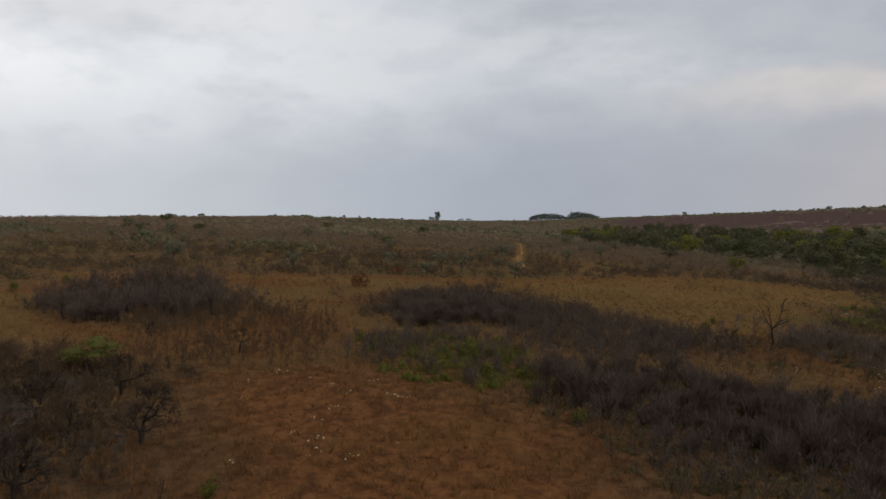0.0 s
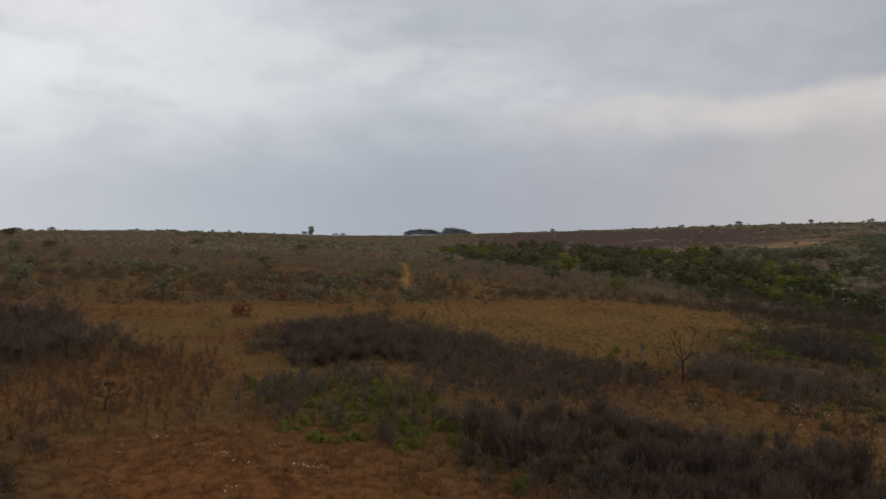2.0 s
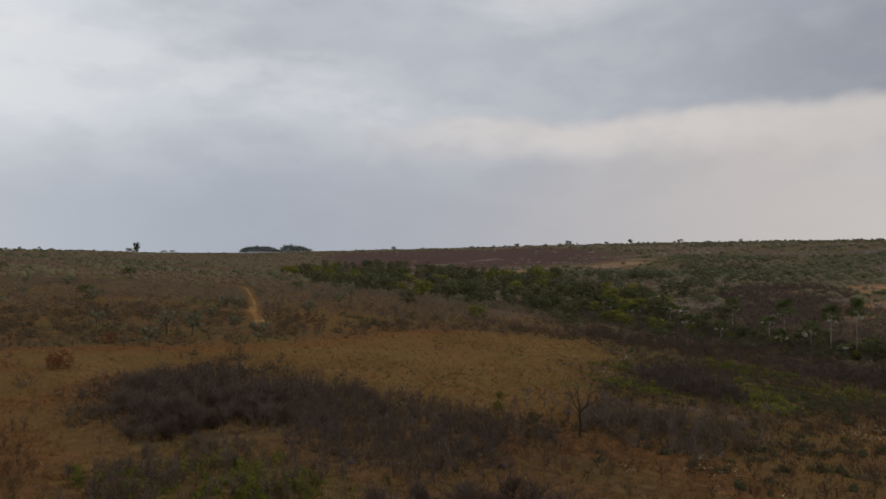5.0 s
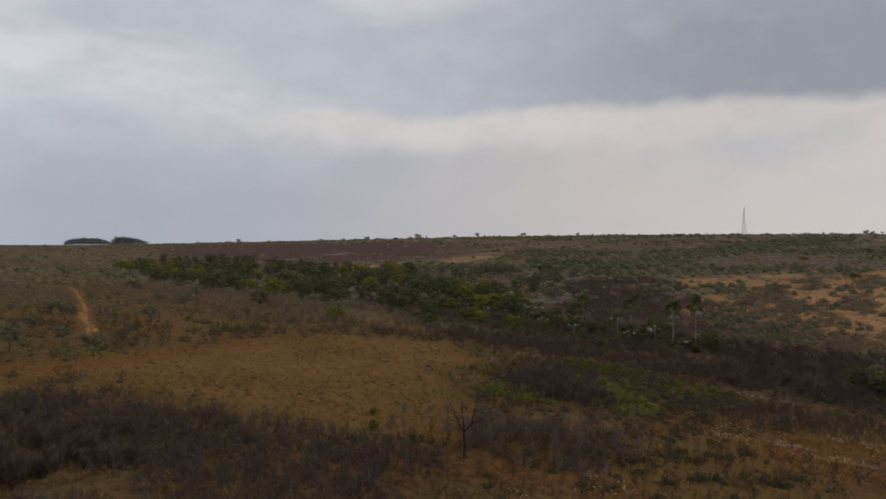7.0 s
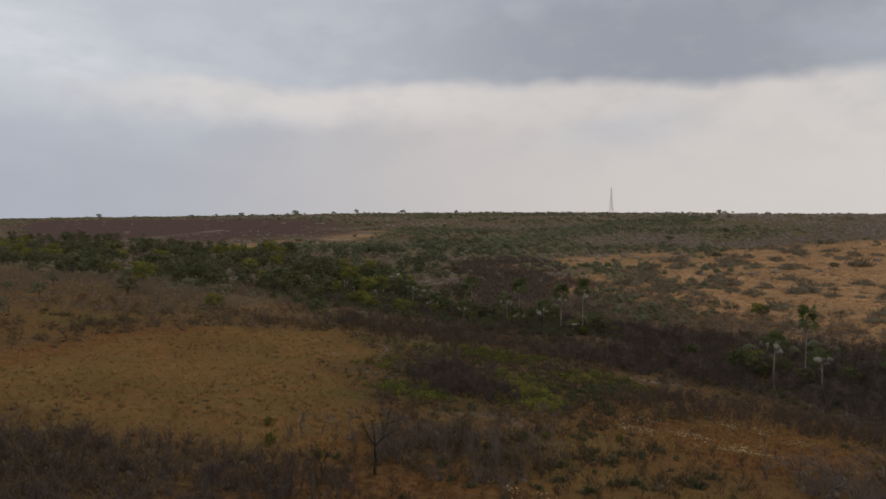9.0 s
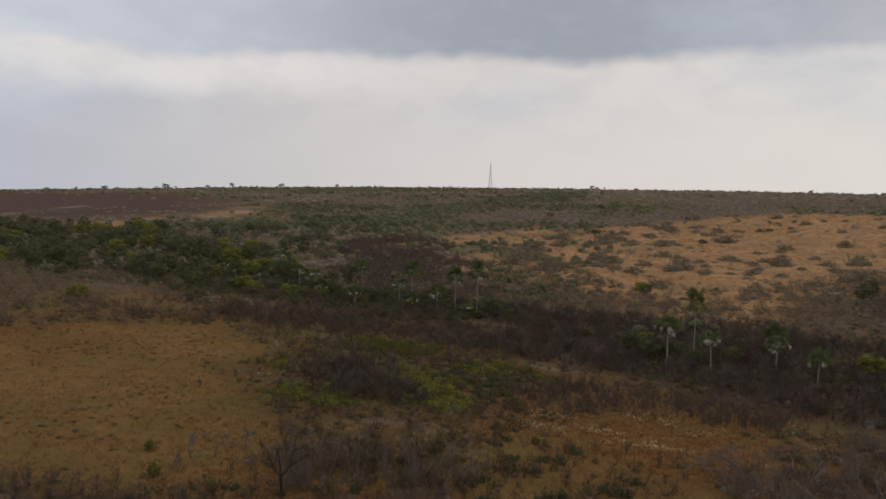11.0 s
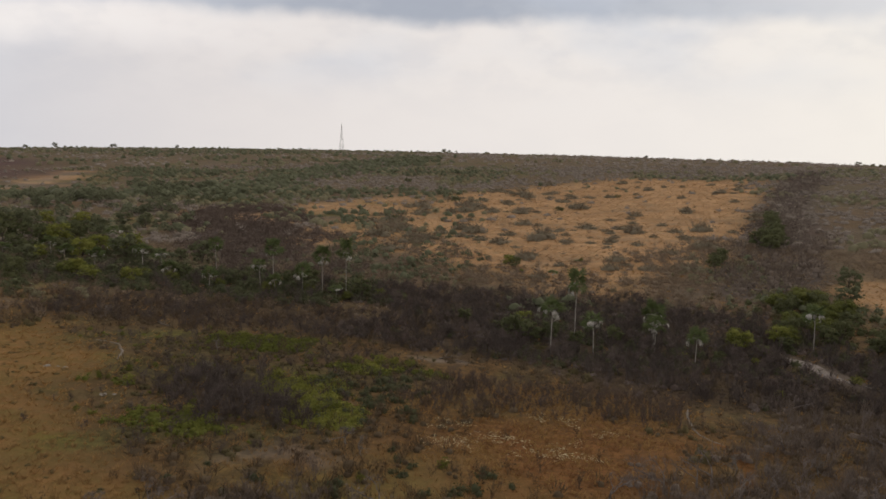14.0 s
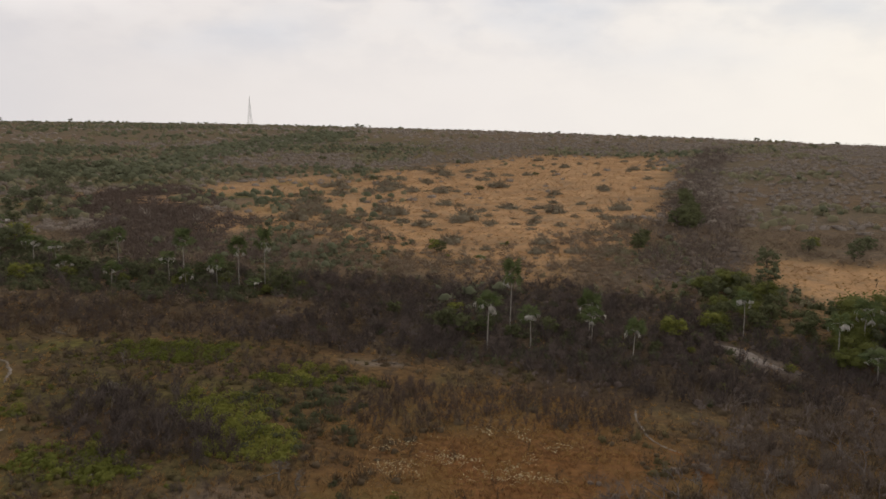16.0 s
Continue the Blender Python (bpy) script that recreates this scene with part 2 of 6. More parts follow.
TWIG_GREY = foliage("mauve_grey_twigs", (0.077, 0.058, 0.049), (0.120, 0.091, 0.080), (0.188, 0.150, 0.131), 0.12, 0.85, 0.0, 0.6)
FIELD_BUSH = foliage("grey_olive_leaves", (0.128, 0.104, 0.074), (0.188, 0.156, 0.112), (0.256, 0.218, 0.158), 0.05, 0.8, 0.35)
# far olive scrub, haze put in as a lighter tone
OLIVE_HAZED = foliage("olive_scrub", (0.130, 0.118, 0.074), (0.198, 0.177, 0.110), (0.264, 0.235, 0.148), 0.02, 0.7, 0.35, 0.55)
LEAF = foliage("green_leaves", (0.054, 0.060, 0.030), (0.086, 0.091, 0.044), (0.134, 0.134, 0.064), 0.06, 0.6, 0.4)
LEAF_DARK = foliage("dark_leaves", (0.044, 0.047, 0.027), (0.073, 0.077, 0.042), (0.119, 0.119, 0.064), 0.05, 0.6, 0.35, 0.55)
# wood leaves lightened and greyed, distance haze mixed into the colour
LEAF_WOOD_HAZED = foliage("hazed_wood_leaves", (0.064, 0.069, 0.038), (0.098, 0.103, 0.056), (0.146, 0.147, 0.082), 0.05, 0.6, 0.35, 0.7)
LEAF_YELLOW = foliage("yellow_green_leaves", (0.098, 0.106, 0.028), (0.158, 0.162, 0.040), (0.240, 0.230, 0.060), 0.08, 0.6, 0.4)
LEAF_BANK = foliage("bank_tree_leaves", (0.070, 0.080, 0.024), (0.108, 0.116, 0.034), (0.168, 0.165, 0.050), 0.10, 0.6, 0.35, 0.8)
LEAF_FRESH = foliage("fresh_green_leaves", (0.062, 0.072, 0.018), (0.112, 0.123, 0.028), (0.180, 0.180, 0.044), 0.09, 0.6, 0.4)
# plantation leaves carry the blue-grey of distant haze in their colour
LEAF_BLUE_HAZE = foliage("hazed_blue_grey_leaves", (0.100, 0.115, 0.108), (0.150, 0.168, 0.158), (0.200, 0.222, 0.208), 0.01, 0.7, 0.5)
# grey-green leaves, paled so that skyline crowns look hazed
LEAF_GREY = foliage("grey_green_hazed_leaves", (0.095, 0.095, 0.060), (0.140, 0.138, 0.088), (0.190, 0.186, 0.124), 0.01, 0.7, 0.35)
# far green scrub and trees, haze put in as a lighter tone
SLOPE_LEAF_HAZED = foliage("hazed_green_leaves", (0.080, 0.086, 0.052), (0.122, 0.126, 0.078), (0.177, 0.177, 0.111), 0.02, 0.6, 0.35, 0.55)
LEAF_FLUSH = foliage("bright_marsh_leaves", (0.108, 0.116, 0.028), (0.176, 0.180, 0.042), (0.268, 0.252, 0.064), 0.12, 0.6, 0.4)
LEAF_RUST = foliage("russet_leaves", (0.110, 0.042, 0.022), (0.160, 0.066, 0.030), (0.220, 0.100, 0.048), 0.2, 0.7, 0.35)
FROND = foliage("palm_fronds", (0.046, 0.061, 0.025), (0.077, 0.097, 0.036), (0.142, 0.160, 0.065), 0.2, 0.5, 0.3)
FROND_DEAD = foliage("dead_palm_fronds", (0.21, 0.188, 0.162), (0.34, 0.308, 0.272), (0.52, 0.49, 0.445), 0.5, 0.8, 0.2)
STRAW = foliage("dry_grass_blades", (0.135, 0.076, 0.034), (0.230, 0.135, 0.057), (0.380, 0.247, 0.113), 0.06, 0.8, 0.3)
PALE_STRAW = foliage("bleached_grass_blades", (0.259, 0.158, 0.084), (0.369, 0.232, 0.123), (0.495, 0.323, 0.183), 0.04, 0.8, 0.3)
MEADOW_STRAW = foliage("golden_grass_blades", (0.215, 0.123, 0.050), (0.290, 0.169, 0.069), (0.380, 0.242, 0.103), 0.06, 0.8, 0.3)
RUSSET_STRAW = foliage("russet_grass_blades", (0.090, 0.040, 0.018), (0.165, 0.078, 0.033), (0.275, 0.155, 0.072), 0.08, 0.8, 0.3)
PALE_HEADS = foliage("pale_seed_heads", (0.408, 0.324, 0.180), (0.528, 0.444, 0.276), (0.696, 0.624, 0.432), 0.3, 0.8)


def bark_material(name, a, b):
    m = Mat(name, 0.9)
    n = m.noise(5.0, 4.0, 0.6, (1, 1, 0.25))
    return m.done(m.mix(m.ramp(n, 0.35, 0.65), a, b), n, 0.6, 0.03)


BARK = bark_material("grey_brown_bark", (0.060, 0.048, 0.038), (0.130, 0.108, 0.088))
BARK_DARK = bark_material("dark_dead_wood", (0.026, 0.020, 0.016), (0.060, 0.047, 0.038))
BARK_PALE = bark_material("bleached_wood", (0.110, 0.092, 0.078), (0.200, 0.172, 0.150))
BARK_GREY = bark_material("grey_pink_bark", (0.105, 0.084, 0.075), (0.200, 0.166, 0.150))
PALM_BARK = bark_material("palm_bark", (0.185, 0.163, 0.140), (0.325, 0.292, 0.255))


def metal_material():
    m = Mat("weathered_steel", 0.55)
    m.b.inputs["Metallic"].default_value = 0.6
    return m.done(m.mix(m.ramp(m.noise(0.4, 3.0), 0.4, 0.6), (0.22, 0.21, 0.20), (0.34, 0.33, 0.32)))


STEEL = metal_material()

# ---- the lie of the land ----
TABLE = np.random.RandomState(7).rand(256, 256)


def value_noise(x, y, size, shift=0):
    """Smooth noise from 0 to 1 with features of that many metres."""
    u, v = np.asarray(x, float) / size + 31.7 * shift, np.asarray(y, float) / size + 17.3 * shift
    i, j = np.floor(u).astype(int), np.floor(v).astype(int)
    a, b = u - i, v - j
    a, b = a * a * (3 - 2 * a), b * b * (3 - 2 * b)
    at = lambda p, q: TABLE[p % 256, q % 256]
    return (at(i, j) * (1 - a) + at(i + 1, j) * a) * (1 - b) + (at(i, j + 1) * (1 - a) + at(i + 1, j + 1) * a) * b


def fbm(x, y, size, shift=0):
    return (value_noise(x, y, size, shift) * 0.55 + value_noise(x, y, size / 2.1, shift + 1) * 0.28 + value_noise(x, y, size / 4.4, shift + 2) * 0.17)


SLOPES = [7.356, -4.968, 13.863, -3.384, 1.229, 1.973, -8.044, 11.529, 1.781, -10.751, 0.17, 15.409, 1.7, -4.374, -1.053, 17.615,
          1.184, 0.805, 2.992, -0.153, -2.174]
STREAM_X, STREAM_Y = [-700, -400, -280, -140, -85, -35, 20, 57, 110, 200], [330, 250, 215, 215, 187, 165, 142, 130, 150, 175]
# the rim of the plateau all round: bearing, rise above eye level in degrees, distance
RIM_AZ = [-180, -60, -31.6, -18, -0.8, 16, 33.7, 41, 53, 66, 73, 86, 105, 180]
RIM_EL = [-0.5, -0.6, -0.4, 0.02, 0.33, 0.48, 0.5, 0.45, 0.17, -0.04, 0.02, 0.55, 0.85, -0.5]
RIM_R = [700, 700, 800, 1000, 1300, 2050, 1900, 1500, 2000, 2800, 2400, 650, 500, 600]


def ground_z(x, y):
    """Height of the ground: a stream valley that climbs on all sides to the plateau's rim."""
    x, y = np.asarray(x, float), np.asarray(y, float)
    u, v = 1.6 * np.tanh(x / 350 / 1.6), 1.6 * np.tanh((y - 150) / 350 / 1.6)
    z, k = 0.0, 0
    for i in range(6):
        for j in range(6 - i):
            z, k = z + SLOPES[k] * u**i * v**j, k + 1
    d = y - np.interp(x, STREAM_X, STREAM_Y)
    z = np.clip(z + 0.999 * np.exp(-((d / 28) ** 2)) - 5.757 * np.exp(-((d / 70) ** 2)), -2, 60)
    z = z - 1.3 * np.exp(-(((x - 3) / 14) ** 2) - ((y - 73) / 11) ** 2)      # the sunken glade
    r, az = np.hypot(x - 20, y + 15), np.degrees(np.arctan2(20 - x, y + 15))
    rim = np.interp(az, RIM_AZ, RIM_R)
    top = np.interp(az, [-60, 0, 20, 40, 60, 105], [42, 40, 37, 31, 29, 27]) - 2.2 + rim * np.tan(np.radians(np.interp(az, RIM_AZ, RIM_EL)))
    far = np.where(r < rim, top - (np.clip(rim - r, 0, None) / rim) ** 1.3 * (top - 12), top - (r - rim) * 0.012)
    t = np.clip((r - 330) / (rim * 0.75 - 330), 0, 1)
    t = t * t * (3 - 2 * t)
    bumps = (fbm(x, y, 9, 3) - 0.5) * 0.35 + (fbm(x, y, 40, 9) - 0.5) * np.clip((r - 60) / 200, 0, 1) * 1.6
    return z * (1 - t) + far * t + bumps


def zone(points, x, y, soft=3.0, rough=6.0, shift=0):
    """1 inside the outline, 0 outside, with a ragged edge some metres wide."""
    x, y = np.asarray(x, float), np.asarray(y, float)
    best, odd = np.full(x.shape, 1e9), np.zeros(x.shape, bool)
    for (ax, ay), (bx, by) in zip(points, points[1:] + points[:1]):
        ex, ey = bx - ax, by - ay
        h = np.clip(((x - ax) * ex + (y - ay) * ey) / (ex * ex + ey * ey + 1e-9), 0, 1)
        best = np.minimum(best, np.hypot(x - ax - h * ex, y - ay - h * ey))
        cross = (ay > y) != (by > y)
        odd ^= cross & (x < ex * (y - ay) / (ey if ey else 1e-9) + ax)
    d = np.where(odd, best, -best) + (fbm(x, y, rough * 2.2, shift) - 0.5) * 2 * rough
    t = np.clip(d / soft * 0.5 + 0.5, 0, 1)
    return t * t * (3 - 2 * t)


def strip(points, x, y, width, soft=0.5):
    """1 within half a width of a line, 0 away from it."""
    x, y = np.asarray(x, float), np.asarray(y, float)
    best = np.full(x.shape, 1e9)
    for (ax, ay), (bx, by) in zip(points, points[1:]):
        ex, ey = bx - ax, by - ay
        h = np.clip(((x - ax) * ex + (y - ay) * ey) / (ex * ex + ey * ey + 1e-9), 0, 1)
        best = np.minimum(best, np.hypot(x - ax - h * ex, y - ay - h * ey))
    best = best + (fbm(x, y, width * 2, 5) - 0.5) * width * 0.6
    t = np.clip((width / 2 - best) / soft + 0.5, 0, 1)
    return t * t * (3 - 2 * t)


# outlines on the plan
MEADOW = [(-90, 12), (-90, 28), (-100, 62), (-95, 86), (-78, 110), (-58, 94), (-42, 64), (-30, 50), (-24, 36), (-36, 27), (-50, 24), (-72, 18)]
WEST_MEADOW = [(-62, -70), (-92, -56), (-93, 12), (-80, 14), (-72, 2), (-54, -10), (-34, -16), (-24, -28), (-28, -56), (-44, -70)]
NORTH_FIELD = [(-36, 240), (-80, 270), (-72, 396), (-34, 499), (84, 602), (172, 556), (149, 453), (100, 330), (80, 262), (60, 222), (36, 200), (20, 182), (6, 182), (-10, 208), (-22, 226)]
EAST_FIELD = [(84, 208), (140, 212), (150, 186), (112, 172), (88, 164), (92, 186)]
RUSSET_GLADE = [(24, -50), (3, -40), (-14, -31), (-16, -18), (-5, -12), (8, -8), (24, -10), (44, -30)]
WEST_THICKET = [(-50, -54), (-74, -50), (-76, -34), (-54, -28), (-37, -36), (-40, -47)]
WEST_SAPLINGS = [(-38, -40), (-56, -30), (-46, -18), (-30, -18), (-17, -26), (-19, -38)]
MID_THICKET = [(-48, -12), (-69, 0), (-69, 11), (-58, 13), (-48, 13), (-39, 5), (-37, -8)]
MID_SAPLINGS = [(-56, 13), (-54, 18), (-46, 24), (-36, 28), (-20, 28), (-13, 21), (-15, 8), (-28, 2), (-40, 3)]
MID_GREEN = [(-31, -17), (-34, -6), (-20, 1), (-8, -3), (-6, -11), (-16, -16)]
NEAR_THICKET = [(-8, -3), (-12, 4), (-8, 12), (0, 15), (8, 19), (20, 15), (22, 7), (13, 2), (4, -4)]
GREEN_MARSH = [(-74, 102), (-58, 114), (-32, 124), (-14, 106), (-10, 98), (-20, 84), (-12, 70), (-24, 58), (-40, 54), (-52, 66), (-56, 80), (-60, 90)]
VALLEY_THICKET = [(-44, 188), (-24, 148), (-36, 128), (4, 114), (30, 101), (58, 96), (78, 104), (70, 128), (58, 168), (30, 182), (-8, 190)]
STREAM_WOOD = [(-487, 250), (-700, 400), (-690, 440), (-403, 330), (-274, 310), (-165, 250), (-112, 205), (-100, 172), (-122, 148), (-160, 138), (-200, 140), (-300, 172)]
OLIVE_HOLLOW = [(-190, 200), (-160, 244), (-116, 215), (-104, 170), (-120, 140), (-160, 165)]
BURN = [(-1476, 900), (-820, 820), (-529, 690), (-360, 510), (-430, 400), (-560, 395), (-760, 420)]
WEST_SCRUB = [(-100, 66), (-82, 112), (-112, 150), (-190, 170), (-280, 180), (-330, 120), (-200, 80)]
WHITE_GLADE = [(-3, 82), (14, 86), (22, 76), (16, 62), (0, 58), (-8, 68)]
RUST_EDGE = [(-66, -58), (-92, -46), (-94, -6), (-86, 16), (-88, 34), (-100, 64), (-96, 84)]
FAR_SAND = [(-358, 358), (-345, 392), (-340, 440), (-356, 490), (-380, 560)]
FAR_FIELD = [(-376, 350), (-342, 356), (-316, 400), (-312, 470), (-338, 520), (-376, 592), (-404, 580), (-384, 500), (-378, 440), (-384, 390)]
FAR_FRONT = [(-400, 320), (-290, 330), (-250, 420), (-290, 520), (-370, 610), (-420, 600)]
FAR_SAND_STRIP = [(-524, 385), (-538, 420), (-552, 459), (-560, 500), (-559, 545)]
DIRT_TRACK = [(-116, 39), (-120, 41), (-140, 50), (-164, 61), (-190, 72), (-239, 92), (-255, 88), (-262, 74), (-258, 60)]
SAND_ROAD = [(54, 135), (56.5, 130), (58, 124), (60, 117)]
FOOTPATH = [(27.5, 95), (26.8, 92), (26.2, 87), (25.9, 83), (27, 79.5), (28.2, 78)]
RED_PATH = [(28, 78), (28.6, 73), (28, 68), (26, 62)]
WHITE_TRAIL = [(-66, 98.5), (-61, 97), (-57.5, 92), (-55.5, 87)]
BARE_SPOTS = [(-25, 52), (-24, 57), (-20, 60), (-15, 58)]
PALM_GROVE = [(-135, 165), (-112, 192), (-85, 198), (-40, 188), (-26, 168), (-45, 156), (-80, 154), (-110, 152)]
HEATH = [(-92, 110), (-104, 148), (-42, 156), (-8, 118), (-28, 125), (-58, 118)]
SLOPE_THICKET = [(-46, 78), (-43, 87), (-35, 85), (-27, 78), (-20, 71), (-22, 65), (-32, 68), (-40, 72)]
THICKET_FRINGE = [(-3, -6), (2, -3), (12, 2), (20, 8), (28, 8), (30, -2), (20, -8), (8, -9)]
GREY_COPSE = [(12, 50), (18, 64), (30, 68), (36, 82), (44, 97), (66, 98), (66, 72), (44, 46)]
SAPLING_FIELD = [(-14, 82), (-6, 100), (28, 100), (26, 84), (14, 82)]
SOUTH_COPSE = [(-36, 34), (-30, 44), (-14, 50), (-6, 46), (-10, 38), (-26, 32)]
SOUTH_WEST_COPSE = [(16, -34), (4, -33), (-14, -38), (-26, -42), (-24, -56), (0, -58), (16, -48)]
MAUVE_BANDS = [(-176, 316), (-150, 372), (-118, 345), (-96, 300), (-72, 250), (-50, 205), (-80, 200), (-120, 236), (-140, 268)]
GOLD_TONGUE = [(-178, 300), (-150, 350), (-118, 410), (-76, 480), (-50, 440), (-62, 330), (-66, 250), (-88, 246), (-100, 300), (-126, 290), (-150, 290)]
GREEN_STRIP = [(-330, 360), (-209, 418), (-190, 455), (-195, 560), (-160, 662), (-127, 930)]
GULLY = [(72, 196), (96, 270), (118, 330), (140, 400), (172, 475), (214, 560), (225, 600)]
FIELD_FRINGE = [(-84, 200), (-78, 268), (-34, 268), (-4, 226), (36, 236), (78, 292), (98, 282), (84, 214), (44, 182), (0, 180), (-40, 188)]
SOUTH_SLOPE = [(-38, 30), (-28, 52), (-12, 64), (4, 60), (12, 44), (6, 28), (-8, 22), (-22, 22)]
MUD_SPOT = [(-15, 112), (-7, 112)]


def cover(x, y):
    """What grows or lies at each place: golden, green and russet grass; bare sand, darker ground, old burn."""
    gold = np.maximum.reduce([zone(MEADOW, x, y, 5, 5, 1), zone(WEST_MEADOW, x, y, 6, 8, 2) * 0.85, zone(NORTH_FIELD, x, y, 16, 13, 3) * 0.7,
                              zone(EAST_FIELD, x, y, 6, 8, 4), strip(DIRT_TRACK, x, y, 3.0, 1.2), zone(SAPLING_FIELD, x, y, 8, 8, 22) * 0.35,
                              np.clip((fbm(x, y, 34, 11) - 0.53) * 5, 0, 0.6) * np.clip((180 - np.hypot(x + 60, y - 20)) / 60, 0, 1)])
    green = np.maximum.reduce([zone(GREEN_MARSH, x, y, 5, 8, 5) * np.clip((fbm(x, y, 13, 21) - 0.44) * 5, 0, 0.7), zone(MID_GREEN, x, y, 4, 5, 6) * 0.3,
                               zone(OLIVE_HOLLOW, x, y, 10, 14, 7) * 0.7, np.clip((fbm(x, y, 24, 33) - 0.60) * 3, 0, 0.45) * (1 - gold) * np.clip(1 - (x + 8) / 12, 0, 1)])
    red = np.maximum.reduce([zone(RUSSET_GLADE, x, y, 9, 9, 8), zone(WHITE_GLADE, x, y, 8, 8, 9) * 0.9, strip(RUST_EDGE, x, y, 7, 5) * 0.7, strip(RED_PATH, x, y, 1.4, 0.8), zone(WEST_SAPLINGS, x, y, 8, 8, 20) * 0.6, zone(WEST_MEADOW, x, y, 6, 8, 2) * np.clip((fbm(x, y, 22, 47) - 0.42) * 5, 0, 0.75),
                             np.clip((fbm(x, y, 30, 41) - 0.55) * 3.5, 0, 0.6) * np.clip(1.6 - np.hypot(x - 20, y + 15) / 120, 0.25, 1)])
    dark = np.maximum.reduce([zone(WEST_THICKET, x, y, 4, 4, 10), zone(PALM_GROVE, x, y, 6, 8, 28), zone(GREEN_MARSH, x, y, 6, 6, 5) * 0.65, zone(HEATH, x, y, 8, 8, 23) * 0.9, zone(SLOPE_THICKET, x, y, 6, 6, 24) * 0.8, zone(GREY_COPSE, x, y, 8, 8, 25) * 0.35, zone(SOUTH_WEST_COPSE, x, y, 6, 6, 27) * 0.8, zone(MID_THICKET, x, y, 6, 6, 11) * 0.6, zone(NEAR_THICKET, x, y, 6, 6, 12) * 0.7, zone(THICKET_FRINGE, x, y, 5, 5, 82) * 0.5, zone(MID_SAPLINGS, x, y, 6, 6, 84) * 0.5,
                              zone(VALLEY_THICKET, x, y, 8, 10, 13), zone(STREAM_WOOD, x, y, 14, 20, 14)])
    bare = np.maximum.reduce([strip(FAR_SAND, x, y, 12, 6) * 0.25, strip(FAR_SAND_STRIP, x, y, 13, 6) * 0.8 * np.clip((fbm(x, y, 40, 57) - 0.36) * 6, 0, 1), strip(SAND_ROAD, x, y, 6.5, 4.0) * 0.35, strip(BARE_SPOTS, x, y, 3.4, 2.4) * 0.22 * np.clip((fbm(x, y, 4, 63) - 0.30) * 4, 0.1, 1), strip(MUD_SPOT, x, y, 2.2, 1.2) * 0.5])
    burnt = zone(BURN, x, y, 30, 40, 15)
    pale = np.maximum.reduce([zone(NORTH_FIELD, x, y, 16, 13, 3), zone(EAST_FIELD, x, y, 6, 8, 4), zone(FAR_FIELD, x, y, 10, 10, 56) * np.clip((fbm(x, y, 24, 55) - 0.44) * 6, 0, 0.9)])
    pale = np.maximum(pale, zone(GOLD_TONGUE, x, y, 16, 18, 44) * np.clip((fbm(x, y, 26, 45) - 0.36) * 6, 0, 0.85))
    r, az = np.hypot(x - 20, y + 15), np.degrees(np.arctan2(20 - x, y + 15))
    warm = np.clip(np.maximum(2.3 - r / 105, (1.7 - r / 330) * np.clip((az - 42) / 16, 0, 1)) + (fbm(x, y, 26, 46) - 0.5) * 1.2, 0, 1)
    mauve = np.maximum.reduce([zone(MAUVE_BANDS, x, y, 14, 20, 48), zone(VALLEY_THICKET, x, y, 10, 14, 13) * 0.6, strip(GULLY, x, y, 30, 14) * 0.9, zone(FIELD_FRINGE, x, y, 14, 16, 52) * np.clip((fbm(x, y, 16, 53) - 0.36) * 5, 0, 0.35)])
    return gold, green, red, bare, dark, burnt, pale, warm, mauve


def mesh_np(name, verts, faces, material, smooth=False):
    """A mesh from arrays; faces all with the same number of corners."""
    verts, faces = np.ascontiguousarray(verts, np.float32), np.ascontiguousarray(faces, np.int32)
    n, k = faces.shape
    me = bpy.data.meshes.new(name)
    me.vertices.add(len(verts)), me.loops.add(n * k), me.polygons.add(n)
    me.vertices.foreach_set("co", verts.ravel())
    me.loops.foreach_set("vertex_index", faces.ravel())
    me.polygons.foreach_set("loop_start", np.arange(0, n * k, k, dtype=np.int32))
    me.polygons.foreach_set("use_smooth", np.full(n, smooth))
    me.update(calc_edges=True)
    me.materials.append(material)
    return me


def build_ground():
    az = np.radians(np.r_[np.arange(-48, 118, 0.6), np.arange(118, 170, 1.0), np.arange(170, 312, 5.0)])
    rr = np.r_[0.01, np.geomspace(3, 4600, 400)]
    a, r = np.meshgrid(az, rr)
    x, y = 20 - np.sin(a) * r, -15 + np.cos(a) * r
    nr, na = x.shape
    idx = np.arange(nr * na).reshape(nr, na)
    nxt = np.roll(idx, -1, 1)
    faces = np.stack([idx[:-1], idx[1:], nxt[1:], nxt[:-1]], -1).reshape(-1, 4)
    me = mesh_np("ground", np.stack([x, y, ground_z(x, y)], -1).reshape(-1, 3), faces, GROUND, True)
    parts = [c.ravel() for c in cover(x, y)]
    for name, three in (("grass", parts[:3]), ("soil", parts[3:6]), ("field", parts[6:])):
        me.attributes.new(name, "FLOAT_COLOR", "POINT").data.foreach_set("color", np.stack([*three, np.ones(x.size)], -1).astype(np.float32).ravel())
    return tagged(new("ground", me), "rolling dry savanna ground with golden grass, russet earth and sand", "ground", kind="structure")


build_ground()



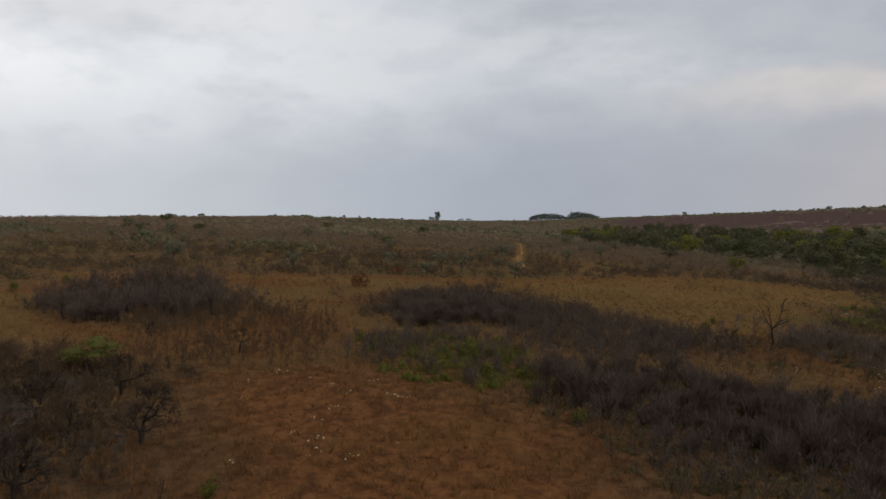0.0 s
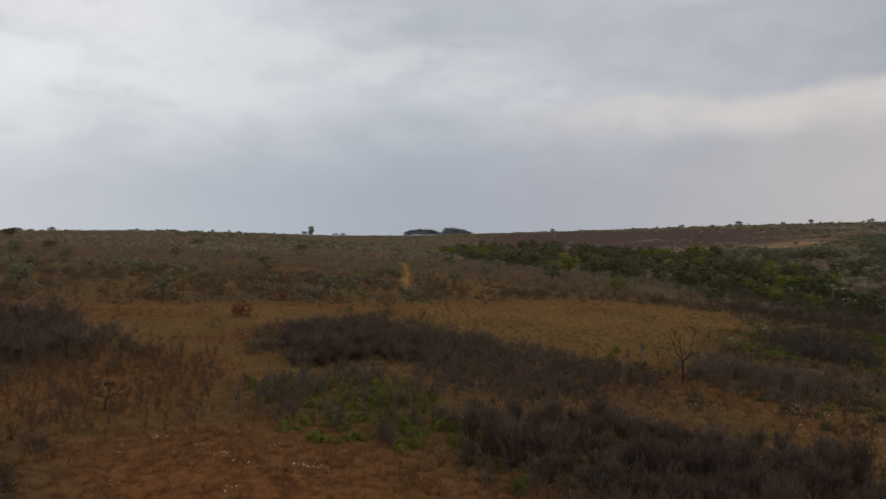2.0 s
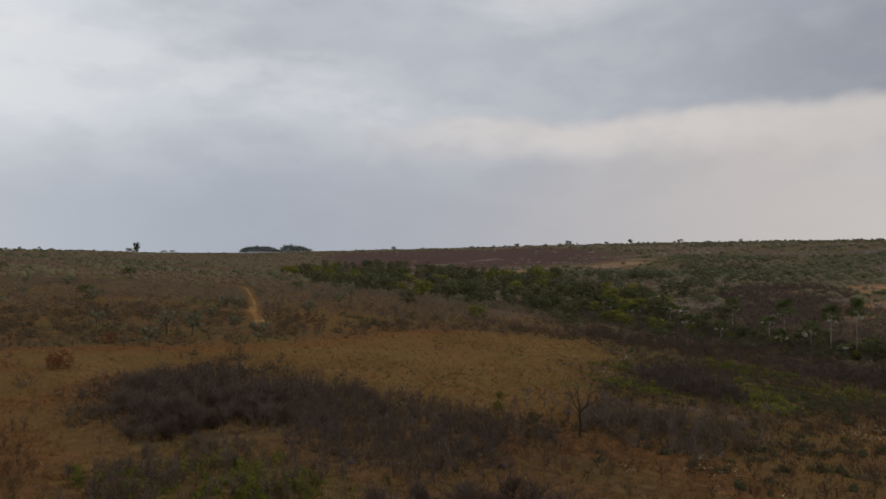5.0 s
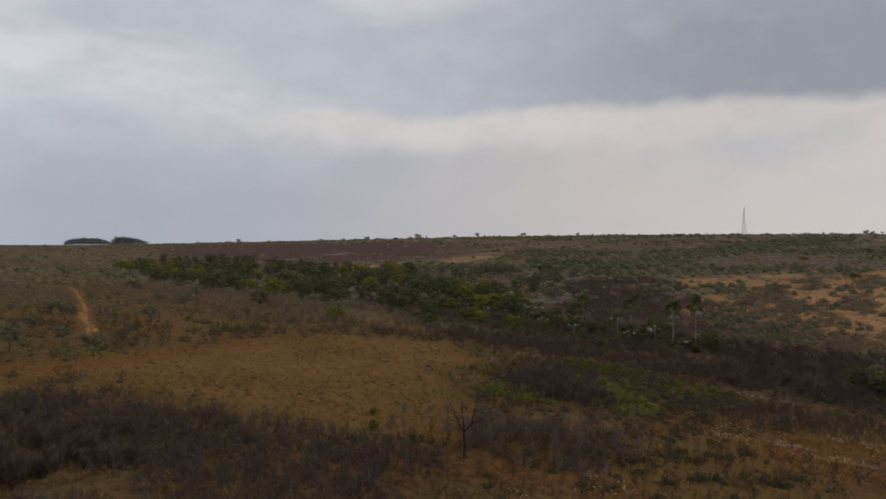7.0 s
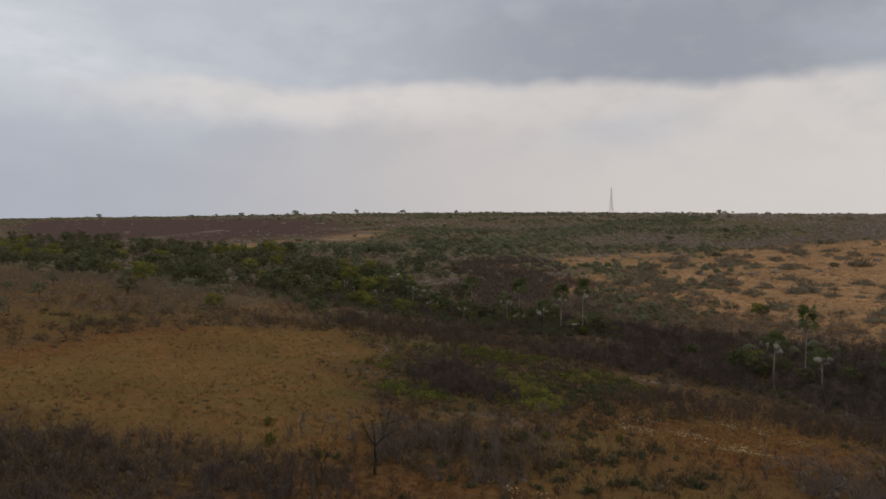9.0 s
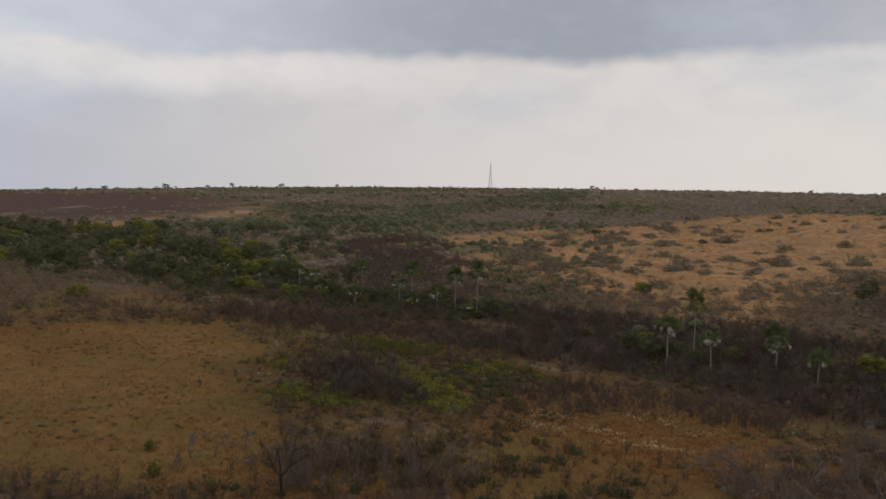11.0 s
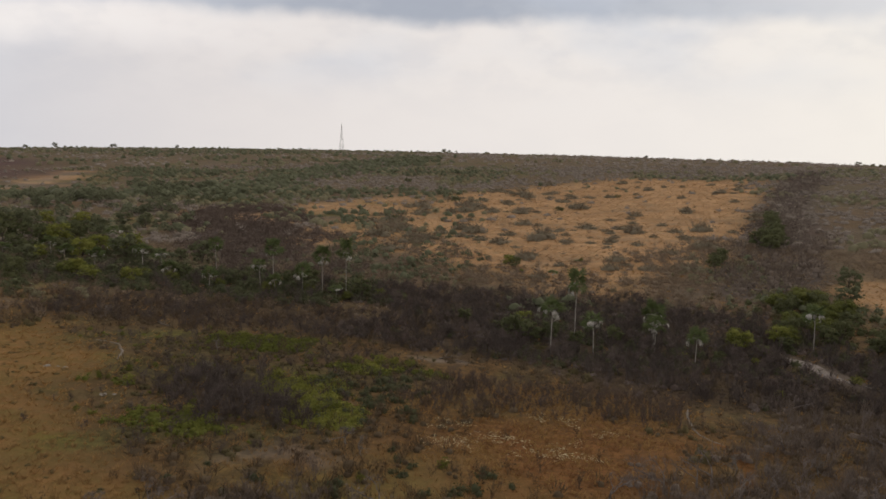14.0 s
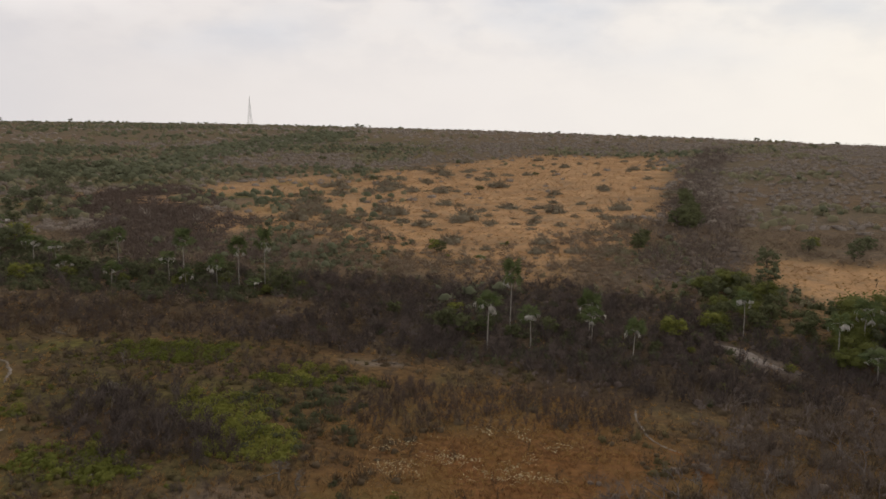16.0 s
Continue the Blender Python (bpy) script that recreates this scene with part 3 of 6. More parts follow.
def trail(name, label, points, width, material, shift):
    """A worn path with ragged edges, a few centimetres proud of the rough ground."""
    p = np.array(points, float)
    d = np.r_[0, np.cumsum(np.hypot(*np.diff(p, axis=0).T))]
    u = np.arange(0, d[-1], max(0.4, width * 0.5))
    x, y = np.interp(u, d, p[:, 0]), np.interp(u, d, p[:, 1])
    for _ in range(6):
        x[1:-1], y[1:-1] = (x[:-2] + x[1:-1] * 2 + x[2:]) / 4, (y[:-2] + y[1:-1] * 2 + y[2:]) / 4
    x = x + (fbm(u, u * 0 + shift, 5, shift) - 0.5) * width * 1.2
    tx, ty = np.gradient(x), np.gradient(y)
    n = np.hypot(tx, ty)
    nx, ny = -ty / n, tx / n
    ends = np.clip(np.minimum(np.arange(len(u)), np.arange(len(u))[::-1]) / 3, 0.15, 1)
    a = width * ends * (0.15 + 0.75 * value_noise(u, u * 0, width * 1.6, shift))
    b = width * ends * (0.15 + 0.75 * value_noise(u, u * 0 + 9, width * 1.6, shift + 2))
    rows = []
    for off, lift in ((a + 0.12, -0.25), (a, 0.07), (a * 0, 0.04), (-b, 0.07), (-b - 0.12, -0.25)):
        px, py = x + nx * off, y + ny * off
        rows.append(np.stack([px, py, ground_z(px, py) + lift], -1))
    v = np.stack(rows, 1).reshape(-1, 3)
    i = (np.arange(len(u) - 1)[:, None] * 5 + np.arange(4)).ravel()
    return tagged(new(name, mesh_np(name, v, np.stack([i, i + 1, i + 6, i + 5], -1), material, True)), label, "path", kind="structure")


def sand_material(name, a, b):
    m = Mat(name, 0.95)
    n, w = m.noise(3.0, 5.0, 0.65), m.noise(0.5, 3.0)
    return m.done(m.mix(m.ramp(w, 0.4, 0.6, 0.0, 0.6), m.mix(m.ramp(n, 0.35, 0.65), a, b), m.mix(0.5, a, (0.10, 0.07, 0.04))), n, 0.5, 0.1)


PALE_SAND = sand_material("pale_sand", (0.14, 0.118, 0.10), (0.25, 0.215, 0.19))
ROAD_SAND = sand_material("pinkish_sand", (0.155, 0.130, 0.118), (0.255, 0.218, 0.200))
OCHRE_SAND = sand_material("ochre_earth", (0.24, 0.135, 0.052), (0.37, 0.22, 0.09))
trail("footpath", "narrow pale sandy footpath through dry grass", FOOTPATH, 0.24, PALE_SAND, 3)
trail("footpath", "winding pale sandy trail beside the marsh", WHITE_TRAIL, 0.3, PALE_SAND, 5)
trail("sand_road", "pale sandy track emerging from the thicket", SAND_ROAD, 3.0, ROAD_SAND, 11)
trail("dirt_track", "ochre dirt track climbing the western slope", DIRT_TRACK, 0.6, OCHRE_SAND, 7)
trail("dirt_track", "worn ochre foot of the dirt track", [(-158, 58), (-146, 52), (-136, 48), (-126, 45), (-119, 42)], 1.5, OCHRE_SAND, 9)

# ---- shapes of plants ----
RNG = np.random.RandomState(11)


def merged(pieces):
    vs, fs, n = [], [], 0
    for v, f in pieces:
        vs.append(v), fs.append(f + n)
        n += len(v)
    return np.concatenate(vs), np.concatenate(fs)


def tube(points, radii, sides=6):
    """A tapered limb along points, as triangles; it ends in a tip."""
    points = np.asarray(points, float)
    v, f = [], []
    for i, (p, r) in enumerate(zip(points, radii)):
        d = points[min(i + 1, len(points) - 1)] - points[max(i - 1, 0)]
        d = d / (np.linalg.norm(d) + 1e-9)
        s = np.cross(d, (0.31, 0.95, 0.05))
        s /= np.linalg.norm(s) + 1e-9
        t = np.cross(d, s)
        ang = np.arange(sides) * 2 * np.pi / sides
        v.append(p + r * (np.cos(ang)[:, None] * s + np.sin(ang)[:, None] * t))
    k = np.arange(sides)
    for i in range(len(points) - 1):
        a, b = i * sides + k, i * sides + (k + 1) % sides
        f += [np.stack([a, b, a + sides], -1), np.stack([b, b + sides, a + sides], -1)]
    return np.concatenate(v), np.concatenate(f)


def spikes(base, way, width):
    """Thin three-sided twigs or blades from base along way, ending in a point."""
    n = len(base)
    d = way / (np.linalg.norm(way, axis=1, keepdims=True) + 1e-9)
    s = np.cross(d, RNG.randn(n, 3))
    s /= np.linalg.norm(s, axis=1, keepdims=True) + 1e-9
    t = np.cross(d, s)
    w = np.asarray(width).reshape(-1, 1) * np.ones((n, 1))
    v = np.stack([base + s * w, base - s * w * 0.5 + t * w * 0.87, base - s * w * 0.5 - t * w * 0.87, base + way], 1).reshape(-1, 3)
    o = np.arange(n)[:, None] * 4
    f = np.concatenate([o + np.array([0, 1, 3]), o + np.array([1, 2, 3]), o + np.array([2, 0, 3])])
    return v, f


def blades(base, way, width):
    """Grass blades and hair-fine twigs: one thin triangle each."""
    n = len(base)
    s = np.cross(way, RNG.randn(n, 3))
    s /= np.linalg.norm(s, axis=1, keepdims=True) + 1e-9
    w = np.asarray(width).reshape(-1, 1) * np.ones((n, 1))
    v = np.stack([base - s * w, base + s * w, base + way], 1).reshape(-1, 3)
    return v, np.arange(n * 3).reshape(n, 3)


def leaves(centres, size, up=0.5):
    """Leaf tufts: small bent leaves, two triangles each, turned at random round their centres."""
    n = len(centres)
    a = RNG.randn(n, 3)
    a[:, 2] *= up
    a /= np.linalg.norm(a, axis=1, keepdims=True)
    b = np.cross(a, RNG.randn(n, 3))
    b /= np.linalg.norm(b, axis=1, keepdims=True)
    s = np.asarray(size).reshape(-1, 1) * RNG.uniform(0.6, 1.3, (n, 1))
    bend = np.cross(a, b) * s * 0.25
    v = np.stack([centres - a * s * 0.5, centres + b * s * 0.36 + bend, centres + a * s * 0.5, centres - b * s * 0.36 + bend], 1).reshape(-1, 3)
    o = np.arange(n)[:, None] * 4
    return v, np.concatenate([o + np.array([0, 1, 2]), o + np.array([0, 2, 3])])


def shell(centre, radii, n, size, ruffle=0.4, below=-0.15):
    """Leaf tufts over a dome, each roughly facing outwards, so that the dome takes the light as one soft body."""
    d = RNG.randn(n, 3)
    d[:, 2] = np.abs(d[:, 2]) + below * RNG.rand(n)
    d /= np.linalg.norm(d, axis=1, keepdims=True)
    radii = np.asarray(radii, float)
    c = np.asarray(centre, float) + d * radii * RNG.uniform(0.6, 1.12, (n, 1))
    out = d / radii * radii.mean() + RNG.randn(n, 3) * ruffle
    out /= np.linalg.norm(out, axis=1, keepdims=True)
    a = np.cross(out, RNG.randn(n, 3))
    a /= np.linalg.norm(a, axis=1, keepdims=True)
    b, w = np.cross(out, a), np.asarray(size) * RNG.uniform(0.65, 1.3, (n, 1))
    v = np.stack([c - a * w * 0.5 - out * w * 0.12, c + b * w * 0.38, c + a * w * 0.5 - out * w * 0.12, c - b * w * 0.38], 1).reshape(-1, 3)
    o = np.arange(n)[:, None] * 4
    return v, np.concatenate([o + np.array([0, 1, 2]), o + np.array([0, 2, 3])])


def core(centre, radii, sides=5, rings=2):
    """The dense inside of a shrub or crown: a low uneven dome under the leaves and twigs."""
    c, r = np.asarray(centre, float), np.asarray(radii, float)
    v = []
    for k in range(rings):
        lift = (-0.15, 0.62)[k] if rings == 2 else (-0.2, 0.35, 0.75)[k]
        a = np.arange(sides) * 2 * np.pi / sides + k * np.pi / sides + RNG.uniform(-0.3, 0.3, sides)
        q = np.cos(np.arcsin(lift)) * RNG.uniform(0.7, 1.25, sides)
        v.append(np.stack([np.cos(a) * q, np.sin(a) * q, lift * RNG.uniform(0.7, 1.3, sides)], -1))
    v = c + np.concatenate(v + [np.array([[RNG.uniform(-0.2, 0.2), RNG.uniform(-0.2, 0.2), RNG.uniform(0.9, 1.05)]])]) * r
    k, f = np.arange(sides), []
    for i in range(rings - 1):
        a, b = i * sides + k, i * sides + (k + 1) % sides
        f += [np.stack([a, b, a + sides], -1), np.stack([b, b + sides, a + sides], -1)]
    a, b = (rings - 1) * sides + k, (rings - 1) * sides + (k + 1) % sides
    f.append(np.stack([a, b, np.full(sides, rings * sides)], -1))
    return v, np.concatenate(f)


def bristle(centre, radii, n, length, width):
    """Fine twigs that stand out all round from a shrub's inside."""
    d = RNG.randn(n, 3)
    d[:, 2] = np.abs(d[:, 2]) * 1.1
    d /= np.linalg.norm(d, axis=1, keepdims=True)
    base = np.asarray(centre, float) + d * np.asarray(radii, float) * RNG.uniform(0.45, 0.95, (n, 1))
    way = (d * 0.6 + RNG.randn(n, 3) * 0.25 + (0, 0, 0.5)) * length * RNG.uniform(0.6, 1.3, (n, 1))
    return blades(base, way, width)


def clumpy(h, w, k, n, size, ruffle=0.85, twigs=0, width=0.03, fill=0.6):
    """A rounded leafy shrub of several uneven overlapping clumps: a dense inside, leaf tufts over it, twigs that stand out."""
    out = []
    for i in range(k):
        a, q = i * 2.4 + RNG.uniform(-0.5, 0.5), w * (0.0 if i == 0 else RNG.uniform(0.4, 0.7))
        r, t = w * RNG.uniform(0.45, 0.7), h * (1.0 if i == 0 else RNG.uniform(0.5, 0.85))
        c, radii = (np.cos(a) * q, np.sin(a) * q, 0.12 * t), np.array([r, r, t * 0.85])
        out.append(core(c, radii * fill))
        if n:
            out.append(shell(c, radii * 0.95, n, size, ruffle))
        if twigs:
            out.append(bristle(c, radii, twigs, 0.42 * t, width))
    return merged(out)


def haze(h, w, k, n, width, fill=0.6):
    """A rounded leafless shrub: fine twigs all through and round a small dense inside."""
    out = []
    for i in range(k):
        a, q = i * 2.4 + RNG.uniform(-0.5, 0.5), w * (0.0 if i == 0 else RNG.uniform(0.4, 0.7))
        r, t = w * RNG.uniform(0.55, 0.8), h * (1.0 if i == 0 else RNG.uniform(0.5, 0.85))
        c, radii = (np.cos(a) * q, np.sin(a) * q, 0.08 * t), np.array([r, r, t * 0.7])
        out += [core(c, radii * (fill, fill, fill * 0.9)), bristle(c, radii, n, 0.46 * t, width)]
    return merged(out)


def in_ball(n, low=0.0):
    d = RNG.randn(n, 3)
    d /= np.linalg.norm(d, axis=1, keepdims=True)
    return d * RNG.uniform(low, 1, (n, 1)) ** 0.5


def stems_of(h, spread, n, r=0.03, sides=4):
    out, tips = [], []
    for _ in range(n):
        a, lean = RNG.uniform(0, 6.28), RNG.uniform(0.15, 1.0) * spread
        tip = np.array([np.cos(a) * lean, np.sin(a) * lean, h * RNG.uniform(0.55, 0.8)])
        mid = tip * (0.35, 0.35, 0.5) + RNG.randn(3) * 0.06 * h
        out.append(tube([(0.12 * np.cos(a), 0.12 * np.sin(a), -0.15), mid, tip], (r, r * 0.7, r * 0.35), sides))
        tips.append((mid, tip))
    return merged(out), tips


def twigs_of(tips, h, count, width, make=None, low=-0.6):
    """Fine twigs all round the ends of the stems, so that a shrub reads as a soft dome."""
    base, way = [], []
    for k in range(count):
        m, t = tips[k % len(tips)]
        p = m + (t - m) * RNG.uniform(low, 1.05) + RNG.randn(3) * 0.07 * h
        p[2] = max(p[2], 0.1 * h)
        out = np.array([p[0], p[1], 0]) / (np.hypot(p[0], p[1]) + 0.3)
        w = out * RNG.uniform(0.2, 0.8) + RNG.randn(3) * 0.24 + (0, 0, RNG.uniform(0.5, 1.1))
        base.append(p), way.append(w * h * RNG.uniform(0.10, 0.26))
    return (make or spikes)(np.array(base), np.array(way), RNG.uniform(0.6, 1.2, count) * width)


def branching(p, d, length, r, depth, out, ends, spread=0.75, droop=0.0):
    """Limbs that fork and taper, for bare trees and crowns."""
    q = p + d * length * 0.5 + RNG.randn(3) * length * 0.07
    e = p + d * length + RNG.randn(3) * length * 0.09 - np.array([0, 0, droop * length])
    out.append(tube([p, q, e], (r, r * 0.82, r * 0.62), 5 if depth > 2 else 3))
    if depth == 0:
        ends.append(e)
        return
    for _ in range(RNG.randint(2, 4)):
        w = d + RNG.randn(3) * spread + (0, 0, 0.15)
        branching(e, w / np.linalg.norm(w), length * RNG.uniform(0.55, 0.85), r * 0.58, depth - 1, out, ends, spread, droop)


def part(name, vf, material, parent, label="", smooth=False):
    ob = new(name, mesh_np(name, vf[0], vf[1], material, smooth))
    ob.parent = parent
    return tagged(ob, label) if label else ob


def spread_out(proto, places):
    """Stands a thing at every place (x, y, turn, scale, height scale); the thing itself takes the last."""
    for x, y, turn, s, sz in places[:-1]:
        copy_thing(proto, pose(x, y, float(ground_z(x, y)) - 0.05, 0, 0, turn) @ Matrix.Diagonal((s, s, sz, 1)))
    x, y, turn, s, sz = places[-1]
    proto.matrix_basis = pose(x, y, float(ground_z(x, y)) - 0.05, 0, 0, turn) @ Matrix.Diagonal((s, s, sz, 1))


def stuff(name, protos, x, y, s, sz, material, label, category, sink=0.05, wide=None):
    """Very many small plants as one mesh."""
    pick = RNG.randint(0, len(protos), len(x))
    z = ground_z(x, y) - sink
    vs, fs, n = [], [], 0
    for k, (v, f) in enumerate(protos):
        i = np.where(pick == k)[0]
        a = RNG.uniform(0, 6.283, len(i))
        c, w = np.cos(a)[:, None], np.sin(a)[:, None]
        sx = s[i][:, None]
        px, py = v[None, :, 0] * sx, v[None, :, 1] * sx
        pos = np.stack([px * c - py * w + x[i][:, None], px * w + py * c + y[i][:, None], v[None, :, 2] * sz[i][:, None] + z[i][:, None]], -1)
        vs.append(pos.reshape(-1, 3))
        fs.append((f[None] + (np.arange(len(i)) * len(v))[:, None, None]).reshape(-1, 3) + n)
        n += len(i) * len(v)
    if n:
        tagged(new(name, mesh_np(name, np.concatenate(vs), np.concatenate(fs), material, True)), label, category, kind="stuff")


def scatter(n, box, keep):
    """Random places in a box that keep(x, y) takes, with its chance."""
    x, y = RNG.uniform(box[0], box[2], n), RNG.uniform(box[1], box[3], n)
    k = RNG.rand(n) < keep(x, y)
    return x[k], y[k]


def sizes(n, lo, hi):
    return RNG.uniform(lo, hi, n)


def bushy(h, w, n, size, low=0.35):
    """A leafy shrub's foliage: several uneven clumps over a wide foot."""
    pts = []
    for _ in range(5):
        a, q = RNG.uniform(0, 6.28), RNG.uniform(0, 0.55) * w
        c = np.array([np.cos(a) * q, np.sin(a) * q, h * (0.62 - 0.45 * q / w) * RNG.uniform(0.75, 1.1)])
        pts.append(c + in_ball(n // 5, low) * (w * 0.42, w * 0.42, h * 0.40))
    p = np.concatenate(pts)
    p[:, 2] = np.abs(p[:, 2] - 0.06 * h) + 0.06 * h
    return leaves(p, size)


# ---- dry thickets ----
GLADES = lambda x, y: np.maximum.reduce([zone(RUSSET_GLADE, x, y, 4, 5, 8), zone(MEADOW, x, y, 4, 5, 1), zone(WHITE_GLADE, x, y, 4, 6, 9) * 0.8,
                                         strip(SAND_ROAD, x, y, 7, 1), strip(FOOTPATH, x, y, 2, 1), strip(WHITE_TRAIL, x, y, 2.4, 1)])


def dry_shrub(h, w, twigs):
    """A leafless shrub: upright stems that fork into a soft plume of twigs."""
    thing = tagged(new("dry_shrub"), "leafless grey-brown twiggy shrub in a dry thicket", "shrub", "dry shrubs of the thickets")
    (v, f), tips = stems_of(h, w, 9)
    # dark stems under a paler crown: shade and skylight put into two colours
    part("stem", (v, f), BARK_DARK, thing)
    part("crown", twigs_of(tips, h, twigs, 0.017, blades, -0.15), TWIG_PLUME, thing, "dense haze of fine grey twigs")
    return thing


def thicket_places(n, outline, lo, hi, shift):
    x0, y0 = np.min(outline, 0)
    x1, y1 = np.max(outline, 0)
    x, y = scatter(n, (x0 - 4, y0 - 4, x1 + 4, y1 + 4), lambda x, y: zone(outline, x, y, 3, 4, shift) * (1 - GLADES(x, y) * 0.9))
    s = sizes(len(x), lo, hi) * (0.75 + 0.5 * fbm(x, y, 9, shift))
    return x, y, s


near = [np.concatenate(c) for c in zip(thicket_places(520, NEAR_THICKET, 0.6, 1.35, 12), thicket_places(420, MID_THICKET, 0.6, 1.3, 11),
                                       thicket_places(400, WEST_THICKET, 0.8, 1.6, 10))]
order = np.argsort(np.hypot(near[0] - 25, near[1] + 20))
shrubs = [dry_shrub(2.3, 0.95, 860), dry_shrub(2.6, 0.85, 860), dry_shrub(2.0, 1.05, 820), dry_shrub(2.4, 1.15, 880), dry_shrub(1.7, 0.8, 640)]
for k, proto in enumerate(shrubs):
    spread_out(proto, [(near[0][i], near[1][i], RNG.uniform(0, 360), near[2][i], near[2][i] * RNG.uniform(0.85, 1.15)) for i in order[:300][k::5]])


def stuff_shrub(h, w, n, width):
    (v, f), tips = stems_of(h, w, 4, 0.035, 3)
    return merged([(v, f), twigs_of(tips, h, n, width, blades)])


SHRUBS = [stuff_shrub(2.3, w, 125, 0.033) for w in (0.9, 1.1, 1.3, 1.0)]
THIN_SHRUBS = [stuff_shrub(2.2, w, 54, 0.044) for w in (0.9, 1.2, 1.0)]
rest = order[300:]
stuff("dry_thicket", SHRUBS, near[0][rest], near[1][rest], near[2][rest], near[2][rest], TWIG_PLUME, "leafless mauve-grey plumed shrubs in dense thickets", "shrubs")
x, y, s = [np.concatenate(c) for c in zip(thicket_places(500, NEAR_THICKET, 0.4, 0.9, 72), thicket_places(500, MID_THICKET, 0.4, 0.8, 73), thicket_places(420, WEST_THICKET, 0.4, 0.9, 74))]
stuff("low_thicket_growth", THIN_SHRUBS, x, y, s * 1.2, s, TWIG, "low dark leafless growth filling the thickets", "shrubs")
x, y, s = thicket_places(2300, VALLEY_THICKET, 0.8, 1.6, 13)
stuff("valley_thicket", SHRUBS[:2] + THIN_SHRUBS, x, y, s, s, TWIG, "dark leafless thicket along the stream bed", "shrubs")
x, y, s = thicket_places(760, WEST_SAPLINGS, 0.45, 0.95, 20)
stuff("sapling_thicket", THIN_SHRUBS, x, y, s * 0.7, s * 1.1, TWIG_BROWN, "thin upright leafless saplings in dry grass", "shrubs")
x, y, s = thicket_places(1250, MID_SAPLINGS, 0.45, 1.0, 84)
stuff("sapling_thicket", THIN_SHRUBS, x, y, s * 0.75, s * 1.1, TWIG_PLUME, "slender leafless saplings at the edge of dry thicket", "shrubs")
x, y, s = thicket_places(2000, SAPLING_FIELD, 0.4, 0.9, 22)
stuff("sapling_thicket", THIN_SHRUBS, x, y, s * 0.7, s * 1.1, TWIG_PLUME, "thin upright leafless saplings in ochre grass", "shrubs")
x, y, s = thicket_places(1400, HEATH, 0.45, 1.1, 23)
stuff("heath_shrubs", THIN_SHRUBS, x, y, s * 1.2, s, TWIG, "low brown leafless shrubs on the wet heath", "shrubs")
x, y, s = thicket_places(300, SLOPE_THICKET, 0.6, 1.25, 24)
stuff("slope_thicket", SHRUBS, x, y, s, s, TWIG, "dark tangled leafless thicket beside the marsh", "shrubs")
x, y, s = thicket_places(1000, GREEN_MARSH, 0.3, 0.8, 35)
stuff("marsh_shrubs", THIN_SHRUBS, x, y, s * 1.2, s, TWIG, "low dark leafless shrubs through the marsh", "shrubs")
x, y, s = thicket_places(320, MID_GREEN, 0.5, 1.0, 39)
stuff("hollow_thicket", SHRUBS, x, y, s, s, TWIG_PLUME, "leafless shrubs standing over green undergrowth", "shrubs")
x, y, s = thicket_places(380, GREY_COPSE, 0.7, 1.5, 25)
stuff("grey_copse", SHRUBS, x, y, s, s, TWIG_PALE, "dense pale grey leafless copse", "shrubs")
x, y, s = thicket_places(300, SOUTH_COPSE, 0.7, 1.3, 26)
stuff("south_copse", SHRUBS, x, y, s, s, TWIG_PALE, "leafless scrub under the meadow slope", "shrubs")
x, y, s = thicket_places(620, SOUTH_SLOPE, 0.4, 0.95, 75)
stuff("south_slope_shrubs", THIN_SHRUBS, x, y, s, s, TWIG_BROWN, "small brown leafless shrubs in ochre grass", "shrubs")
x, y, s = thicket_places(800, SOUTH_WEST_COPSE, 0.4, 1.0, 27)
stuff("south_west_copse", THIN_SHRUBS, x, y, s, s, TWIG_BROWN, "sparse leafless scrub among crooked trees", "shrubs")


def loose(x, y):
    c = cover(x, y)
    return np.clip(0.10 + 0.9 * (fbm(x, y, 14, 51) > 0.52), 0, 1) * (1 - GLADES(x, y) * 0.93) * (1 - zone(WEST_MEADOW, x, y, 5, 6, 2) * 0.85) * (1 - c[3])


x, y = scatter(3700, (-110, -70, 100, 135), loose)
s = sizes(len(x), 0.4, 0.95)
stuff("scattered_dry_shrubs", THIN_SHRUBS, x, y, s * 0.9, s, TWIG_BROWN, "small leafless shrubs dotted over dry grass", "shrubs")

# ---- leafy shrubs ----


def leafy_shrub(name, label, h, w, n, size, material, group):
    thing = tagged(new(name), label, "shrub", group)
    part("stem", stems_of(h * 0.8, w * 0.7, 6)[0], BARK, thing)
    part("foliage", bushy(h, w, n, size), material, thing)
    return thing


def at_places(places, lo, hi):
    return [(px, py, RNG.uniform(0, 360), s, s * RNG.uniform(0.85, 1.15)) for (px, py), s in ((p, RNG.uniform(lo, hi)) for p in places)]


def zone_places(n, outline, shift, lo, hi, patch=None):
    x0, y0 = np.min(outline, 0)
    x1, y1 = np.max(outline, 0)
    x, y = scatter(n, (x0, y0, x1, y1), lambda x, y: zone(outline, x, y, 2, 3, shift) * ((fbm(x, y, 9, shift + 60) > patch) if patch else 1) * (1 - strip(SAND_ROAD, x, y, 7, 1)))
    return at_places(list(zip(x, y)), lo, hi)


